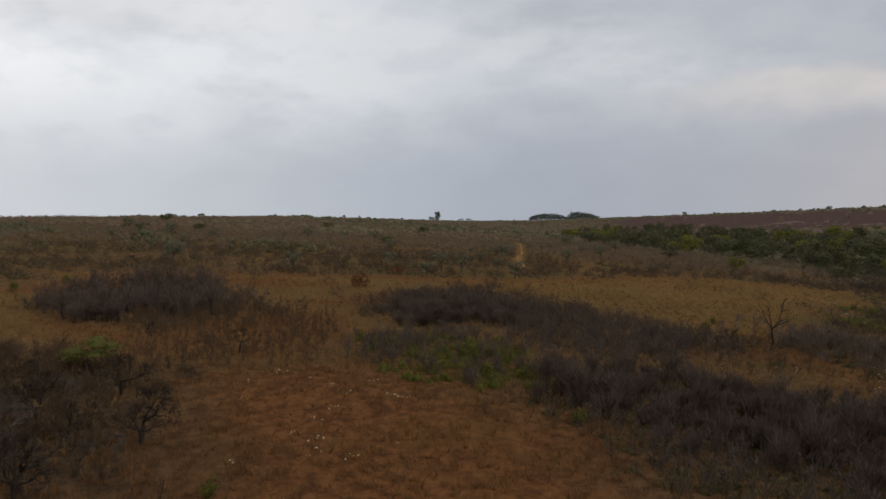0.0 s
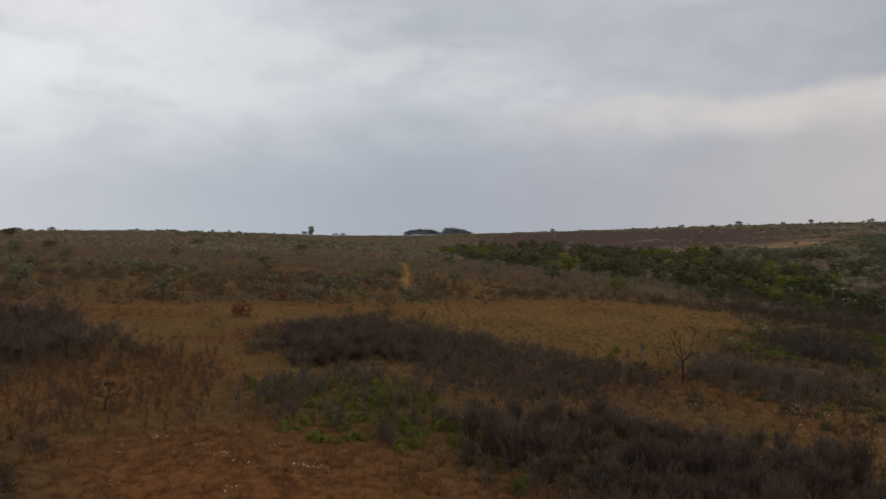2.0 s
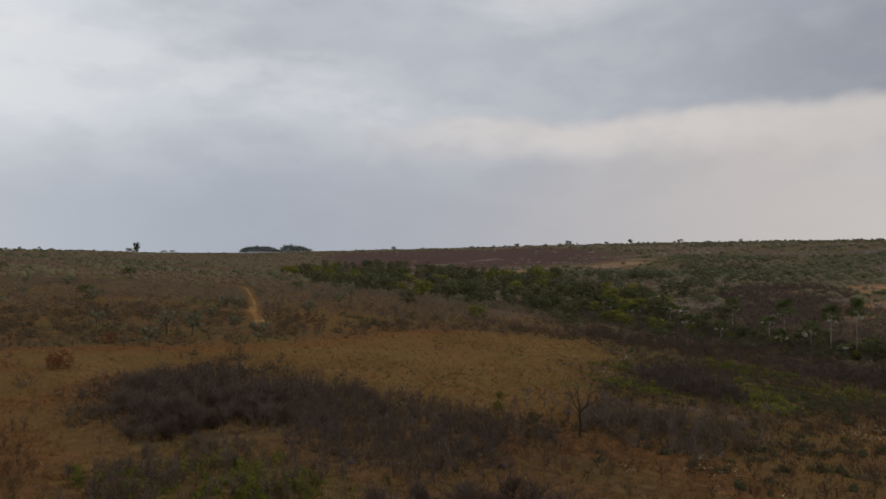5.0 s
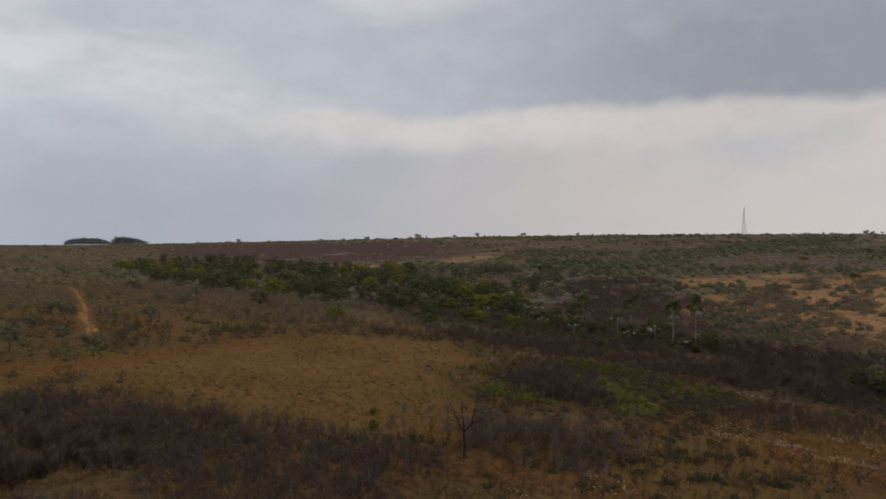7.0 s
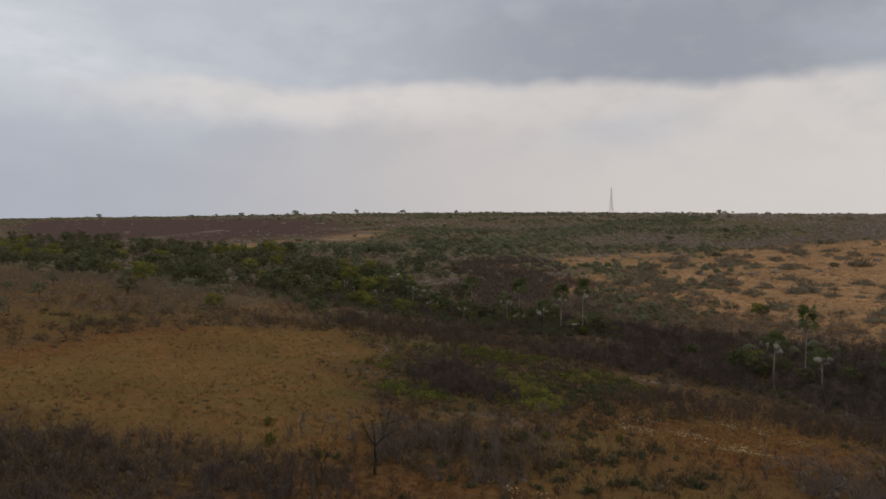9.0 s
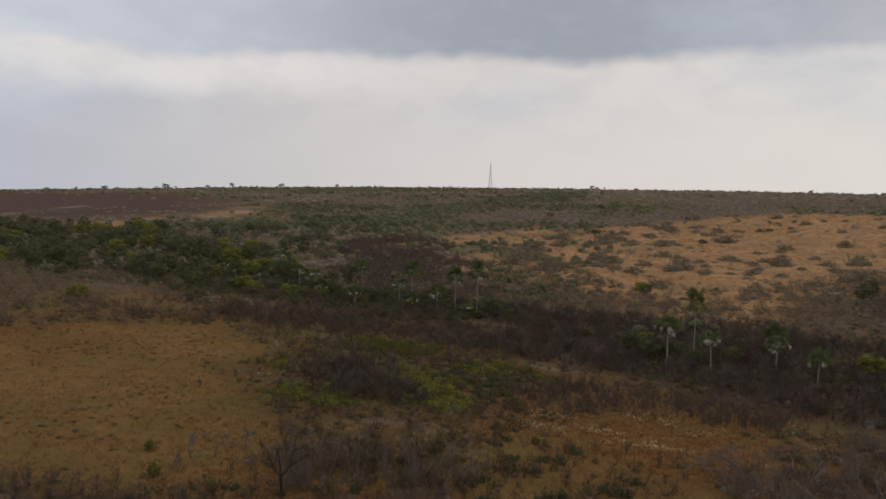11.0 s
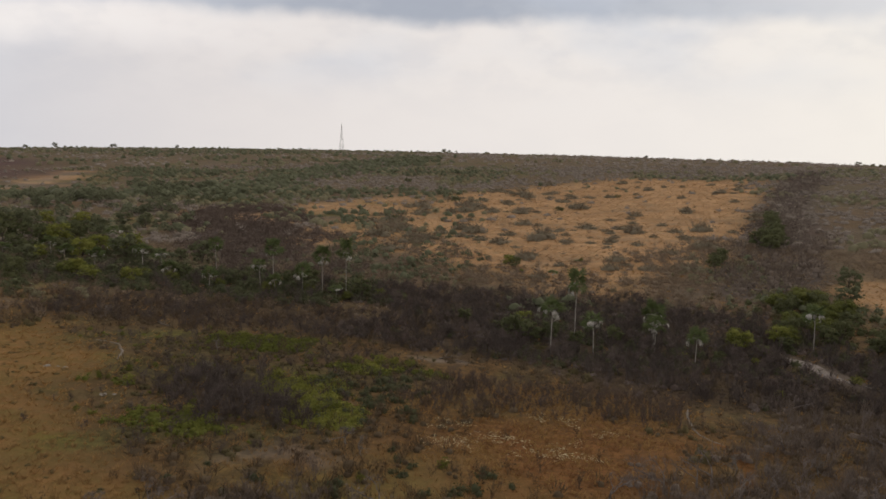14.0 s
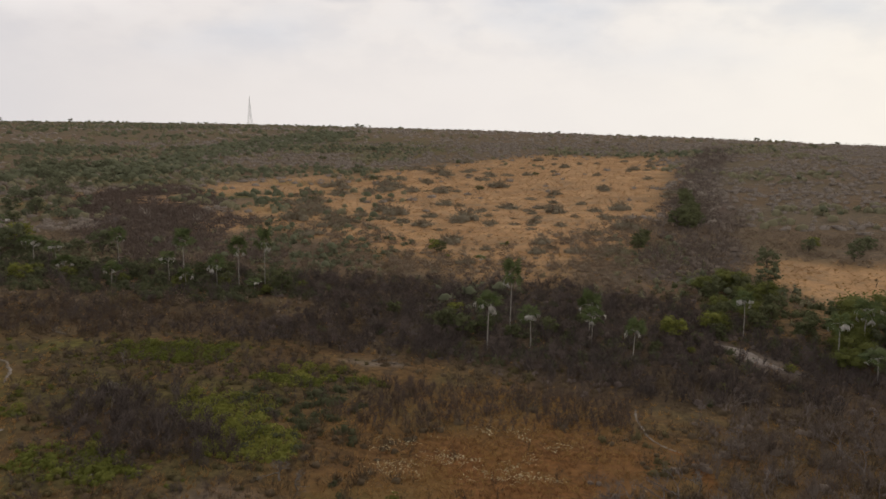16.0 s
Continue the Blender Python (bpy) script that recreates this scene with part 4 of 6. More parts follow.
green_shrub = leafy_shrub("green_shrub", "low leafy bright green shrub among dry thicket", 1.5, 1.2, 260, 0.20, LEAF_FRESH, "green shrubs")
spread_out(green_shrub, zone_places(40, MID_GREEN, 6, 0.6, 1.1, 0.45) + zone_places(90, GREEN_MARSH, 5, 0.4, 0.9, 0.58)
           + at_places([(12, -31.2), (-37.5, 36.4), (-26.3, 31.1), (-32.4, 31.8), (-64.8, -59.6), (-75.6, -54.3), (4.2, -6.5), (-11.3, 54.2), (-3.8, 60.8), (22, 231), (47.6, 211.6)], 0.7, 1.1))
yellow_shrub = leafy_shrub("yellow_green_shrub", "spreading yellow-green shrub at the edge of the marsh", 1.6, 1.7, 320, 0.22, LEAF_YELLOW, "yellow-green shrubs")
spread_out(yellow_shrub, at_places([(-21, 73.5), (-23, 75.5), (-19, 75), (-28.5, 85), (-26, 87), (-31, 86), (-20, 103.6), (-17, 104), (-14.4, 104), (-23, 102), (-46, 111.6), (-42, 113),
                                    (-38, 114), (-50, 110), (-34.9, 67.3), (-48, 77), (44, 105), (34, 128), (46.6, 128), (2, 214), (60, 118)], 0.75, 1.25))
russet_shrub = leafy_shrub("russet_shrub", "rounded shrub with russet leaves at the meadow edge", 3.2, 2.4, 420, 0.32, LEAF_RUST, "russet shrubs")
spread_out(russet_shrub, [(-76, -8, 20, 1.0, 1.0), (-96, 4, 200, 0.8, 0.8), (-150, 92, 90, 0.9, 0.7)])

# ---- trees ----


def tree(name, label, h, w, clumps, n, size, leaf, group, trunk_share=0.42, flat=0.30, bark=None, inside=0.6):
    """A tapered trunk that forks into limbs, with a crown of uneven leaf clumps and gaps between them."""
    thing = tagged(new(name), label, "tree", group)
    limbs, ends, top = [], [], np.array([RNG.randn() * 0.04 * h, RNG.randn() * 0.04 * h, h * trunk_share])
    r = 0.022 * h + 0.04
    limbs.append(tube([(0, 0, -0.3), (0, 0, 0.1), top * 0.55 + RNG.randn(3) * 0.02 * h, top], (r * 1.5, r * 1.1, r * 0.9, r * 0.75), 8))
    centres, low = [], trunk_share * 0.85
    for k in range(clumps):
        a, u = k * 2.4 + RNG.uniform(-0.4, 0.4), (k + 0.5) / clumps
        lift = low + (0.88 - low) * (1 - u) ** 0.75 + RNG.uniform(-0.05, 0.06)
        q = w * 0.5 * np.sqrt(max(0.05, 1 - ((lift - low - 0.12) / (1.0 - low)) ** 2)) * RNG.uniform(0.55, 0.85)
        c = np.array([np.cos(a) * q, np.sin(a) * q, h * lift])
        limbs.append(tube([top * RNG.uniform(0.7, 1.0), (top + c) / 2 + RNG.randn(3) * 0.03 * h, c], (r * 0.5, r * 0.32, r * 0.12), 4))
        centres.append((c, w * RNG.uniform(0.19, 0.28)))
    part("trunk", merged(limbs), bark or BARK, thing)
    part("crown", merged([core(c, (q * inside, q * inside, q * (0.55 + flat) * inside), 5, 2) for c, q in centres] + [shell(c, (q, q, q * (0.55 + flat)), n // clumps, size, 0.85, -0.9) for c, q in centres]), leaf, thing, "", True)
    return thing


def bare_tree(name, label, h, group, bark, depth=4, spread=0.6, lean=(0.1, 0.0)):
    thing = tagged(new(name), label, "tree", group)
    out, ends = [], []
    d = np.array([lean[0], lean[1], 1.0])
    branching(np.array([0, 0, -0.2]), d / np.linalg.norm(d), h * 0.30, 0.034 * h, depth, out, ends, spread)
    p = np.array(ends)
    w = RNG.randn(len(p), 3) * 0.5 + (0, 0, 0.5)
    out.append(spikes(np.repeat(p, 7, 0) - w.repeat(7, 0) * 0.01, (np.repeat(w, 7, 0) + np.array([lean[0], lean[1], 0]) * 1.5 + RNG.randn(len(p) * 7, 3) * 0.5) * h * 0.085, 0.014))
    part("trunk", merged(out), bark, thing)
    return thing


RNG.seed(23)
# the gnarled bare tree in the meadow and its smaller neighbours


def gnarled_tree():
    """A dead tree: one leaning trunk that forks into crooked open limbs."""
    thing = tagged(new("dead_tree"), "gnarled leafless dead tree standing in golden grass", "tree")
    part("trunk", tube([(0, 0, -0.3), (0.05, 0, 0.5), (-0.08, 0.04, 1.3), (0.06, -0.02, 2.1), (0.02, 0.05, 2.7)], (0.21, 0.15, 0.13, 0.115, 0.10), 9), BARK_DARK, thing, "", True)
    fork = np.array([0.02, 0.05, 2.6])
    for bend, tip, r in (((-0.75, 0.15, 3.5), (-1.0, 0.1, 4.6), 0.085), ((0.55, -0.1, 3.3), (0.95, 0.2, 4.3), 0.08), ((0.1, 0.5, 3.6), (0.25, 0.7, 4.9), 0.07), ((-0.5, -0.5, 3.0), (-1.4, -0.6, 3.5), 0.055)):
        out, ends = [tube([fork, bend, tip], (r, r * 0.8, r * 0.6), 6)], []
        for start, way, reach in ((np.array(tip), np.array(tip) - bend, 0.8), (np.array(tip), np.array([tip[0] * 0.9, tip[1] + 0.5, 0.5]), 0.7), (np.array(bend), np.array([bend[0] * 1.5, bend[1] - 0.3, 0.5]), 0.75)):
            branching(start, way / np.linalg.norm(way), reach, r * 0.5, 2, out, ends, 0.6)
        part("limb", merged(out), BARK_DARK, thing)
    return thing


spread_out(gnarled_tree(), [(-19.1, 30.6, 215, 1.0, 1.05)])
spread_out(bare_tree("bare_sapling", "slender bare sapling with a forked crown", 4.2, "bare saplings", BARK_DARK, 3, 0.5), at_places(
    [(-26.9, 43.8), (-24, 46), (-23.3, 28), (115.9, 185.7), (-30, -38), (-13.2, -38.1), (-137.7, 14.3), (-101, -48)], 0.5, 0.8))
spread_out(bare_tree("crooked_bare_tree", "low crooked leafless tree with tangled branches", 4.0, "crooked bare trees", BARK_DARK, 4, 0.75, (0.2, 0.1)), at_places(
    [(-10.9, -44.5), (2.0, -39.7), (3.4, -35.4), (-6, -43), (7, -42), (-22.5, -29.4), (-3, -46), (12, -40), (-14, -50), (-8, -38), (2.7, -35.6), (10.2, -40.4), (6, -47), (-1, -42), (-77.7, 129.1)], 0.8, 1.25))
spread_out(bare_tree("bleached_bare_tree", "pale bleached leafless tree with fine drooping branches", 4.4, "bleached bare trees", BARK_PALE, 4, 0.7), at_places(
    [(-30, 42), (-25, 39), (-21, 44), (-33, 37), (-15, 63.9), (-75.9, 117.2), (-13, 62), (26, 66), (36, 70), (-46, 100), (-40, 84), (4, 150), (40, 60), (32, 60), (44, 76)], 0.65, 1.0))
windswept = bare_tree("windswept_bare_tree", "pale leafless tree with fine wind-bent twigs", 3.6, "windswept bare trees", BARK, 4, 0.5, (0.0, 0.6))
spread_out(windswept, [(px, py, turn, s, s) for px, py, turn, s in ((10, -41, 0, 1.0), (5, -42.5, 20, 1.1), (8, -38.3, -15, 0.7), (1, -44, 10, 0.9), (13.5, -43, -20, 1.0), (-4, -41, 30, 0.8), (6.5, -36.8, 15, 0.6))])
grey_tree = bare_tree("grey_thicket_tree", "rounded leafless tree with a haze of grey twigs", 5.2, "grey thicket trees", BARK_GREY, 4, 0.7)
spread_out(grey_tree, at_places([(21.4, 62.5), (33.1, 67.3), (37.6, 72), (17.8, 60), (30, 58), (44, 66), (50.1, 92.3), (41.7, 96), (24, 58), (12, 56),
                                 (-2, 148), (0, 154), (20, 150), (34, 150), (45, 150), (-15.0, 46.2), (-25.6, 42.5), (-31.1, 38.1), (-8, 48), (48, 80), (38, 84), (29, 62), (34, 56), (38, 62), (42, 58), (35, 78), (46, 72), (52, 76), (54, 84), (44, 90), (58, 90), (23, 63), (20, 54), (28, 52), (60, 80), (-4, 130), (-12, 140), (10, 146), (26, 140), (40, 136)], 0.6, 1.0))



def west_places(n):
    """Places over the slope west of the meadow."""
    a, r = np.radians(RNG.uniform(56, 104, n)), np.sqrt(RNG.uniform(105**2, 270**2, n))
    return [(x, y) for x, y in zip(20 - np.sin(a) * r, -15 + np.cos(a) * r) if float(zone(MEADOW, x, y, 2, 2, 1)) < 0.2 and float(zone(WEST_MEADOW, x, y, 2, 2, 2)) < 0.2]


dusty_tree = tree("dusty_small_tree", "small crooked tree with thin grey-green leaves at the meadow edge", 4.2, 3.8, 9, 330, 0.30, LEAF_GREY, "dusty small trees", 0.42)
spread_out(dusty_tree, at_places([(-101.2, 19.5), (-91.8, 9.0), (-108.2, 30.8), (-115.5, 6.7), (-142.6, 127.5), (-110, -41), (-148.5, -16.8), (-130, 60), (-93, 29)] + west_places(26), 0.6, 1.15))
spread_out(tree("low_leaning_tree", "low leaning tree with a flat dull green crown", 3.0, 4.8, 8, 560, 0.22, LEAF_BANK, "", 0.45, 0.05), [(-14.6, -41.4, 40, 1.0, 1.0)])
brown_tree = bare_tree("twiggy_brown_tree", "small bare brown tree with dense twigs at the meadow edge", 3.6, "twiggy brown trees", BARK, 3, 0.62)
spread_out(brown_tree, at_places([(-80, 17.9), (-82, 20), (-86.2, 23.1), (-93, 29), (-89.5, 4.3), (-107.9, 73.3), (-105, 70), (-104, 75), (-84, 8), (-97, 40)] + west_places(60), 0.5, 1.1))
round_tree = tree("broadleaf_tree", "green broadleaf tree with a rounded clumped crown", 7.0, 7.2, 13, 270, 0.72, LEAF, "green broadleaf trees", 0.25)
dark_tree = tree("dark_broadleaf_tree", "dark green dense broadleaf tree", 7.5, 7.0, 13, 270, 0.72, LEAF_WOOD_HAZED, "dark broadleaf trees", 0.22)
yellow_tree = tree("yellow_green_tree", "yellow-green tree with a domed crown", 7.5, 9.0, 12, 525, 0.63, LEAF_YELLOW, "yellow-green trees", 0.30, 0.15)
tall_tree = tree("flat_crowned_tree", "savanna tree with a flat spreading green crown", 7.0, 8.5, 11, 378, 0.63, LEAF, "flat-crowned trees", 0.55, 0.05)
grey_wood_tree = tagged(new("leafless_wood_tree"), "leafless tree with a rounded haze of grey twigs", "tree", "leafless wood trees")
limbs, tips = [], []
branching(np.array([0, 0, -0.3]), np.array([0.05, 0.0, 1.0]), 2.0, 0.16, 3, limbs, tips, 0.75)
part("trunk", merged(limbs), BARK_GREY, grey_wood_tree)
part("crown", merged([bristle(t, (0.9, 0.9, 0.7), 900 // len(tips) + 6, 0.9, 0.026) for t in tips]), TWIG_GREY, grey_wood_tree, "rounded haze of fine grey twigs")

sx_, sy_ = scatter(2600, (-700, 130, -100, 440), lambda x, y: zone(STREAM_WOOD, x, y, 26, 26, 14) * np.clip(0.55 + (x + 700) / 1400, 0, 1))
keep_x, keep_y = [], []
for px, py in zip(sx_, sy_):
    gap = 5.0 + 0.010 * abs(px + 100)
    if all((px - a) ** 2 + (py - b) ** 2 > gap * gap for a, b in zip(keep_x, keep_y)):
        keep_x.append(px), keep_y.append(py)
RNG.seed(31)
wood_places = list(zip(keep_x, keep_y))[:400]
pick = fbm(np.array(keep_x), np.array(keep_y), 40, 71)[: len(wood_places)] + RNG.uniform(-0.22, 0.22, len(wood_places))
groups = {"dark": [p for p, q in zip(wood_places, pick) if q < 0.52], "round": [p for p, q in zip(wood_places, pick) if 0.52 <= q < 0.61],
          "grey": [p for p, q in zip(wood_places, pick) if 0.61 <= q < 0.76], "yellow": [p for p, q in zip(wood_places, pick) if q >= 0.76]}
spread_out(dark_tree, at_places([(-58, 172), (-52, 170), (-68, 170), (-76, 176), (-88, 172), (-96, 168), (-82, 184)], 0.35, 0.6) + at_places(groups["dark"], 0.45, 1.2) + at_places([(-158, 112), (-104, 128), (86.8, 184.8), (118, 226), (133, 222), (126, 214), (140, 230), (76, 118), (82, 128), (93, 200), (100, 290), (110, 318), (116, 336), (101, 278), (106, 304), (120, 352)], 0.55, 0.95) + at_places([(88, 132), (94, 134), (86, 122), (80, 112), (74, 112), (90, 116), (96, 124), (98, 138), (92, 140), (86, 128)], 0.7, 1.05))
spread_out(round_tree, at_places(groups["round"], 0.45, 1.2) + at_places([(5, 134), (9, 136), (1, 137), (69.9, 175.7), (75.6, 175.7), (72, 168), (66, 170), (80, 172), (77, 160), 
            (0, 220), (62.5, 222.8), (-74, 179), (-60, 178), (-89, 174), (-115.4, 143.4), (66, 144), (74, 140), (66, 157), (60, 150), (86, 150),
           (92, 146), (80, 136), (71, 150), (-54, 176), (-44, 172), (-38, 168), (88, 118), (92, 126), (84, 108)], 0.5, 0.85) + at_places([(-2, 141), (14, 132), (22, 137), (40, 127), (50, 134), (56, 139), (30, 144), (-10, 150)], 0.32, 0.55) + at_places([(92, 264), (96, 272), (90, 270), (99, 282), (104, 296), (108, 312), (112, 326), (118, 344), (122, 360), (66, 232)], 0.85, 1.2))
spread_out(yellow_tree, at_places(groups["yellow"], 0.6, 1.05) + at_places(
           [(-120, 108), (-118, 172), (-98.7, 164.5), (3.5, 151.8), (123, 232.9), (-117.4, 169.5), (-2, 222), (-108, 160), (56.4, 143), (46.6, 138)], 0.45, 0.65))
bank_tree = tree("domed_bank_tree", "yellow-green tree with a dense domed crown by the stream", 7.5, 9.0, 17, 2700, 0.34, LEAF_BANK, "domed trees of the bank", 0.22, 0.25)
spread_out(bank_tree, [(85, 137, 30, 1.4, 1.25), (78, 130, 75, 0.9, 0.95), (75, 124, 200, 0.8, 0.62), (71, 119, 100, 0.6, 0.5), (89, 126, 60, 1.05, 1.0), (68, 152, 10, 0.55, 0.6), (73, 165, 70, 0.65, 0.7), (80, 171, 20, 0.6, 0.65), (58, 144, 50, 0.45, 0.55), (66, 176, 0, 0.6, 0.6),
                       (73, 179, 140, 0.8, 0.75), (78, 183, 250, 0.55, 0.6), (46.5, 139, 80, 0.42, 0.45), (64, 160, 33, 0.5, 0.5), (96, 132, 120, 1.0, 0.95)] + at_places([(-90, 170), (-62, 166), (-52, 170), (-118, 166), (-41, 165), (-76, 168), (-100, 174), (-34, 172)], 0.3, 0.5))
hx, hy = scatter(760, (-390, 200, -130, 490), lambda x, y: zone([(-385, 330), (-300, 482), (-200, 455), (-165, 330), (-140, 262), (-150, 220), (-200, 240), (-260, 280)], x, y, 14, 20, 79) * (1 - 0.93 * zone(FAR_FRONT, x, y, 12, 14, 94)) * np.clip((fbm(x, y, 40, 80) - 0.28) * 4, 0.1, 1))
slope_tree = tree("slope_tree", "small round green tree on the far slope", 5.5, 6.0, 8, 120, 0.80, SLOPE_LEAF_HAZED, "trees of the far slope", 0.25)
spread_out(slope_tree, at_places(list(zip(hx, hy))[:300], 0.5, 1.2))
spread_out(tall_tree, at_places([(-280, 60), (-320, 20), (-350, -60), (-240, -40), (-180, 20), (-230, 110), (-60, 330), (-40, 420), (20, 380), (60, 460), (-150, 420), (-200, 520), (-90, 540), (150, 700)], 0.4, 0.75))
gx, gy = scatter(150, (-40, 96, 76, 186), lambda x, y: zone(VALLEY_THICKET, x, y, 4, 6, 13) * 0.5 * (1 - strip(SAND_ROAD, x, y, 9, 1)))
spread_out(grey_wood_tree, at_places(groups["grey"] + list(zip(gx, gy)), 0.4, 0.75))

RNG.seed(47)
# ---- palms ----


def fan(r, n, arc, droop):
    """One palm leaf: a stalk and a fan of pointed leaflets."""
    pieces = [tube([(0, 0, 0), (r * 0.5, 0, 0.02), (r * 0.9, 0, -0.03 * r)], (0.035, 0.028, 0.02), 4)]
    hub, tri = np.array([r * 0.85, 0, 0]), []
    for k in range(n):
        a = radians(-arc / 2 + arc * k / (n - 1))
        length = r * (0.95 + 0.15 * np.cos(a)) * RNG.uniform(0.85, 1.08)
        tip = hub + np.array([np.cos(a) * length, np.sin(a) * length, -droop * length * RNG.uniform(0.6, 1.3)])
        mid = hub + (tip - hub) * 0.55 + np.array([0, 0, droop * length * 0.25])
        side = np.array([-np.sin(a), np.cos(a), 0]) * 0.085 * r
        v = np.array([hub, mid + side, tip, mid - side, mid + (0, 0, 0.05 * r)])
        tri.append((v, np.array([[0, 1, 4], [1, 2, 4], [2, 3, 4], [3, 0, 4]])))
    return merged(pieces + tri)


def dead_fan(reach, hang, n):
    """A withered palm leaf: the stalk stands out and the folded blade hangs straight down from its end."""
    pieces = [tube([(0, 0, 0), (reach * 0.6, 0, 0.12), (reach, 0, -0.05)], (0.035, 0.028, 0.02), 4)]
    for k in range(n):
        a = (k / (n - 1) - 0.5) * 2
        hub = np.array([reach, 0, -0.05])
        tip = hub + np.array([RNG.uniform(-0.1, 0.35), a * 0.38, -RNG.uniform(0.75, 1.1)]) * hang
        mid = (hub + tip) / 2 + np.array([0.16, a * 0.12, 0.05]) * hang
        side = np.array([0.02, 0.09, 0]) * hang
        pieces.append((np.array([hub, mid + side, tip, mid - side, mid + (0.05 * hang, 0, 0)]), np.array([[0, 1, 4], [1, 2, 4], [2, 3, 4], [3, 0, 4]])))
    return merged(pieces)


FANS = [mesh_np("frond", *fan(1.35, 13, 230, 0.26), FROND), mesh_np("frond", *fan(1.1, 12, 210, 0.5), FROND)]
DEAD_FANS = [mesh_np("dead_frond", *dead_fan(1.35, 1.15, 6), FROND_DEAD), mesh_np("dead_frond", *dead_fan(1.0, 0.95, 5), FROND_DEAD)]


def palm(label, h, fronds, dead, size=1.0):
    thing = tagged(new("fan_palm"), label, "palm", "fan palms along the stream")
    k = np.linspace(0, 1, 9)
    bend = RNG.uniform(-0.25, 0.25, 2)
    line = np.stack([bend[0] * k**2, bend[1] * k**2, k * h - 0.3 * (k == 0)], -1)
    part("trunk", tube(line, 0.115 - 0.03 * k + 0.010 * (np.arange(9) % 2), 8), PALM_BARK, thing, "pale ringed palm trunk", True)
    for i in range(fronds + dead):
        live = i < fronds
        ob = new("frond" if live else "dead_frond", (FANS if live else DEAD_FANS)[i % 2])
        ob.parent = thing
        rise = RNG.uniform(-35, 80) if live else RNG.uniform(-34, 22)
        ob.matrix_basis = (pose(bend[0], bend[1], h - (0 if live else 0.25), 0, 0, i * 137.5 + RNG.uniform(-15, 15)) @ pose(0, 0, 0, 0, -rise, 0)
                           @ pose(0, 0, 0, RNG.uniform(-55, 55) if live else 0, 0, 0) @ Matrix.Scale(size * (RNG.uniform(0.85, 1.15) if live else RNG.uniform(0.75, 1.25)), 4))
        if not live:
            tagged(ob, "hanging grey-white dead frond")
    return thing


def undergrowth(outline, n, lo, hi, shift, name, protos, material, label):
    x0, y0 = np.min(outline, 0)
    x1, y1 = np.max(outline, 0)
    x, y = scatter(n, (x0, y0, x1, y1), lambda x, y: zone(outline, x, y, 5, 7, shift) * (1 - 0.95 * GLADES(x, y)))
    s = sizes(len(x), lo, hi)
    stuff(name, protos, x, y, s * 1.1, s, material, label, "undergrowth")


THICK_LEAFY = [clumpy(2.2, 1.8, 3, 24, 0.36) for _ in range(5)]
ROUND_SHRUBS = [haze(2.2, 1.8, 2, 60, 0.027, 0.38) for _ in range(6)]
LOW_HERBS = [clumpy(1.6, 1.9, 2, 18, 0.40) for _ in range(4)]
undergrowth(PALM_GROVE, 430, 0.6, 1.5, 28, "grove_undergrowth", THICK_LEAFY, LEAF_DARK, "dark green undergrowth round the palms")
undergrowth(PALM_GROVE, 110, 0.6, 1.3, 29, "grove_shrubs", THICK_LEAFY, LEAF, "green shrubs among the palms")
undergrowth(PALM_GROVE, 260, 0.8, 1.7, 38, "grove_thicket", SHRUBS, TWIG, "grey leafless shrubs among the palms")
undergrowth([(52, 142), (60, 182), (84, 188), (84, 164), (96, 150), (100, 120), (86, 100), (70, 104), (68, 124), (62, 138)], 300, 0.5, 1.2, 30, "bank_undergrowth", THICK_LEAFY, LEAF, "green undergrowth along the sandy bank")
undergrowth(VALLEY_THICKET, 620, 0.6, 1.35, 85, "valley_shrubs", ROUND_SHRUBS, TWIG, "rounded dark leafless shrubs along the stream bed")
undergrowth(VALLEY_THICKET, 360, 0.6, 1.45, 86, "grey_valley_shrubs", ROUND_SHRUBS, TWIG_GREY, "rounded mauve-grey leafless shrubs along the stream bed")
undergrowth(VALLEY_THICKET, 130, 0.4, 0.9, 87, "green_valley_shrubs", THICK_LEAFY, LEAF_DARK, "dull green shrubs scattered through the stream thicket")
undergrowth(FIELD_FRINGE, 700, 0.5, 1.3, 88, "fringe_shrubs", ROUND_SHRUBS, TWIG_WARM, "soft brown leafless shrubs between thicket and field")
undergrowth(HEATH, 320, 0.35, 0.9, 89, "heath_bushes", ROUND_SHRUBS, TWIG_BROWN, "rounded brown bushes on the wet heath")
undergrowth(GREY_COPSE, 240, 0.6, 1.3, 90, "grey_copse_shrubs", ROUND_SHRUBS, TWIG_PALE, "rounded mauve-grey leafless shrubs in a copse")
undergrowth(OLIVE_HOLLOW, 520, 0.6, 1.5, 78, "hollow_bushes", THICK_LEAFY, LEAF_DARK, "dark green bushes filling the hollow")
undergrowth(GREEN_MARSH, 520, 0.25, 0.6, 31, "marsh_growth", LOW_HERBS, NEAR_OLIVE, "low olive growth over the marsh")
undergrowth(GREEN_MARSH, 260, 0.2, 0.5, 33, "marsh_leaves", LOW_HERBS, LEAF_FRESH, "low bright green growth over the marsh")
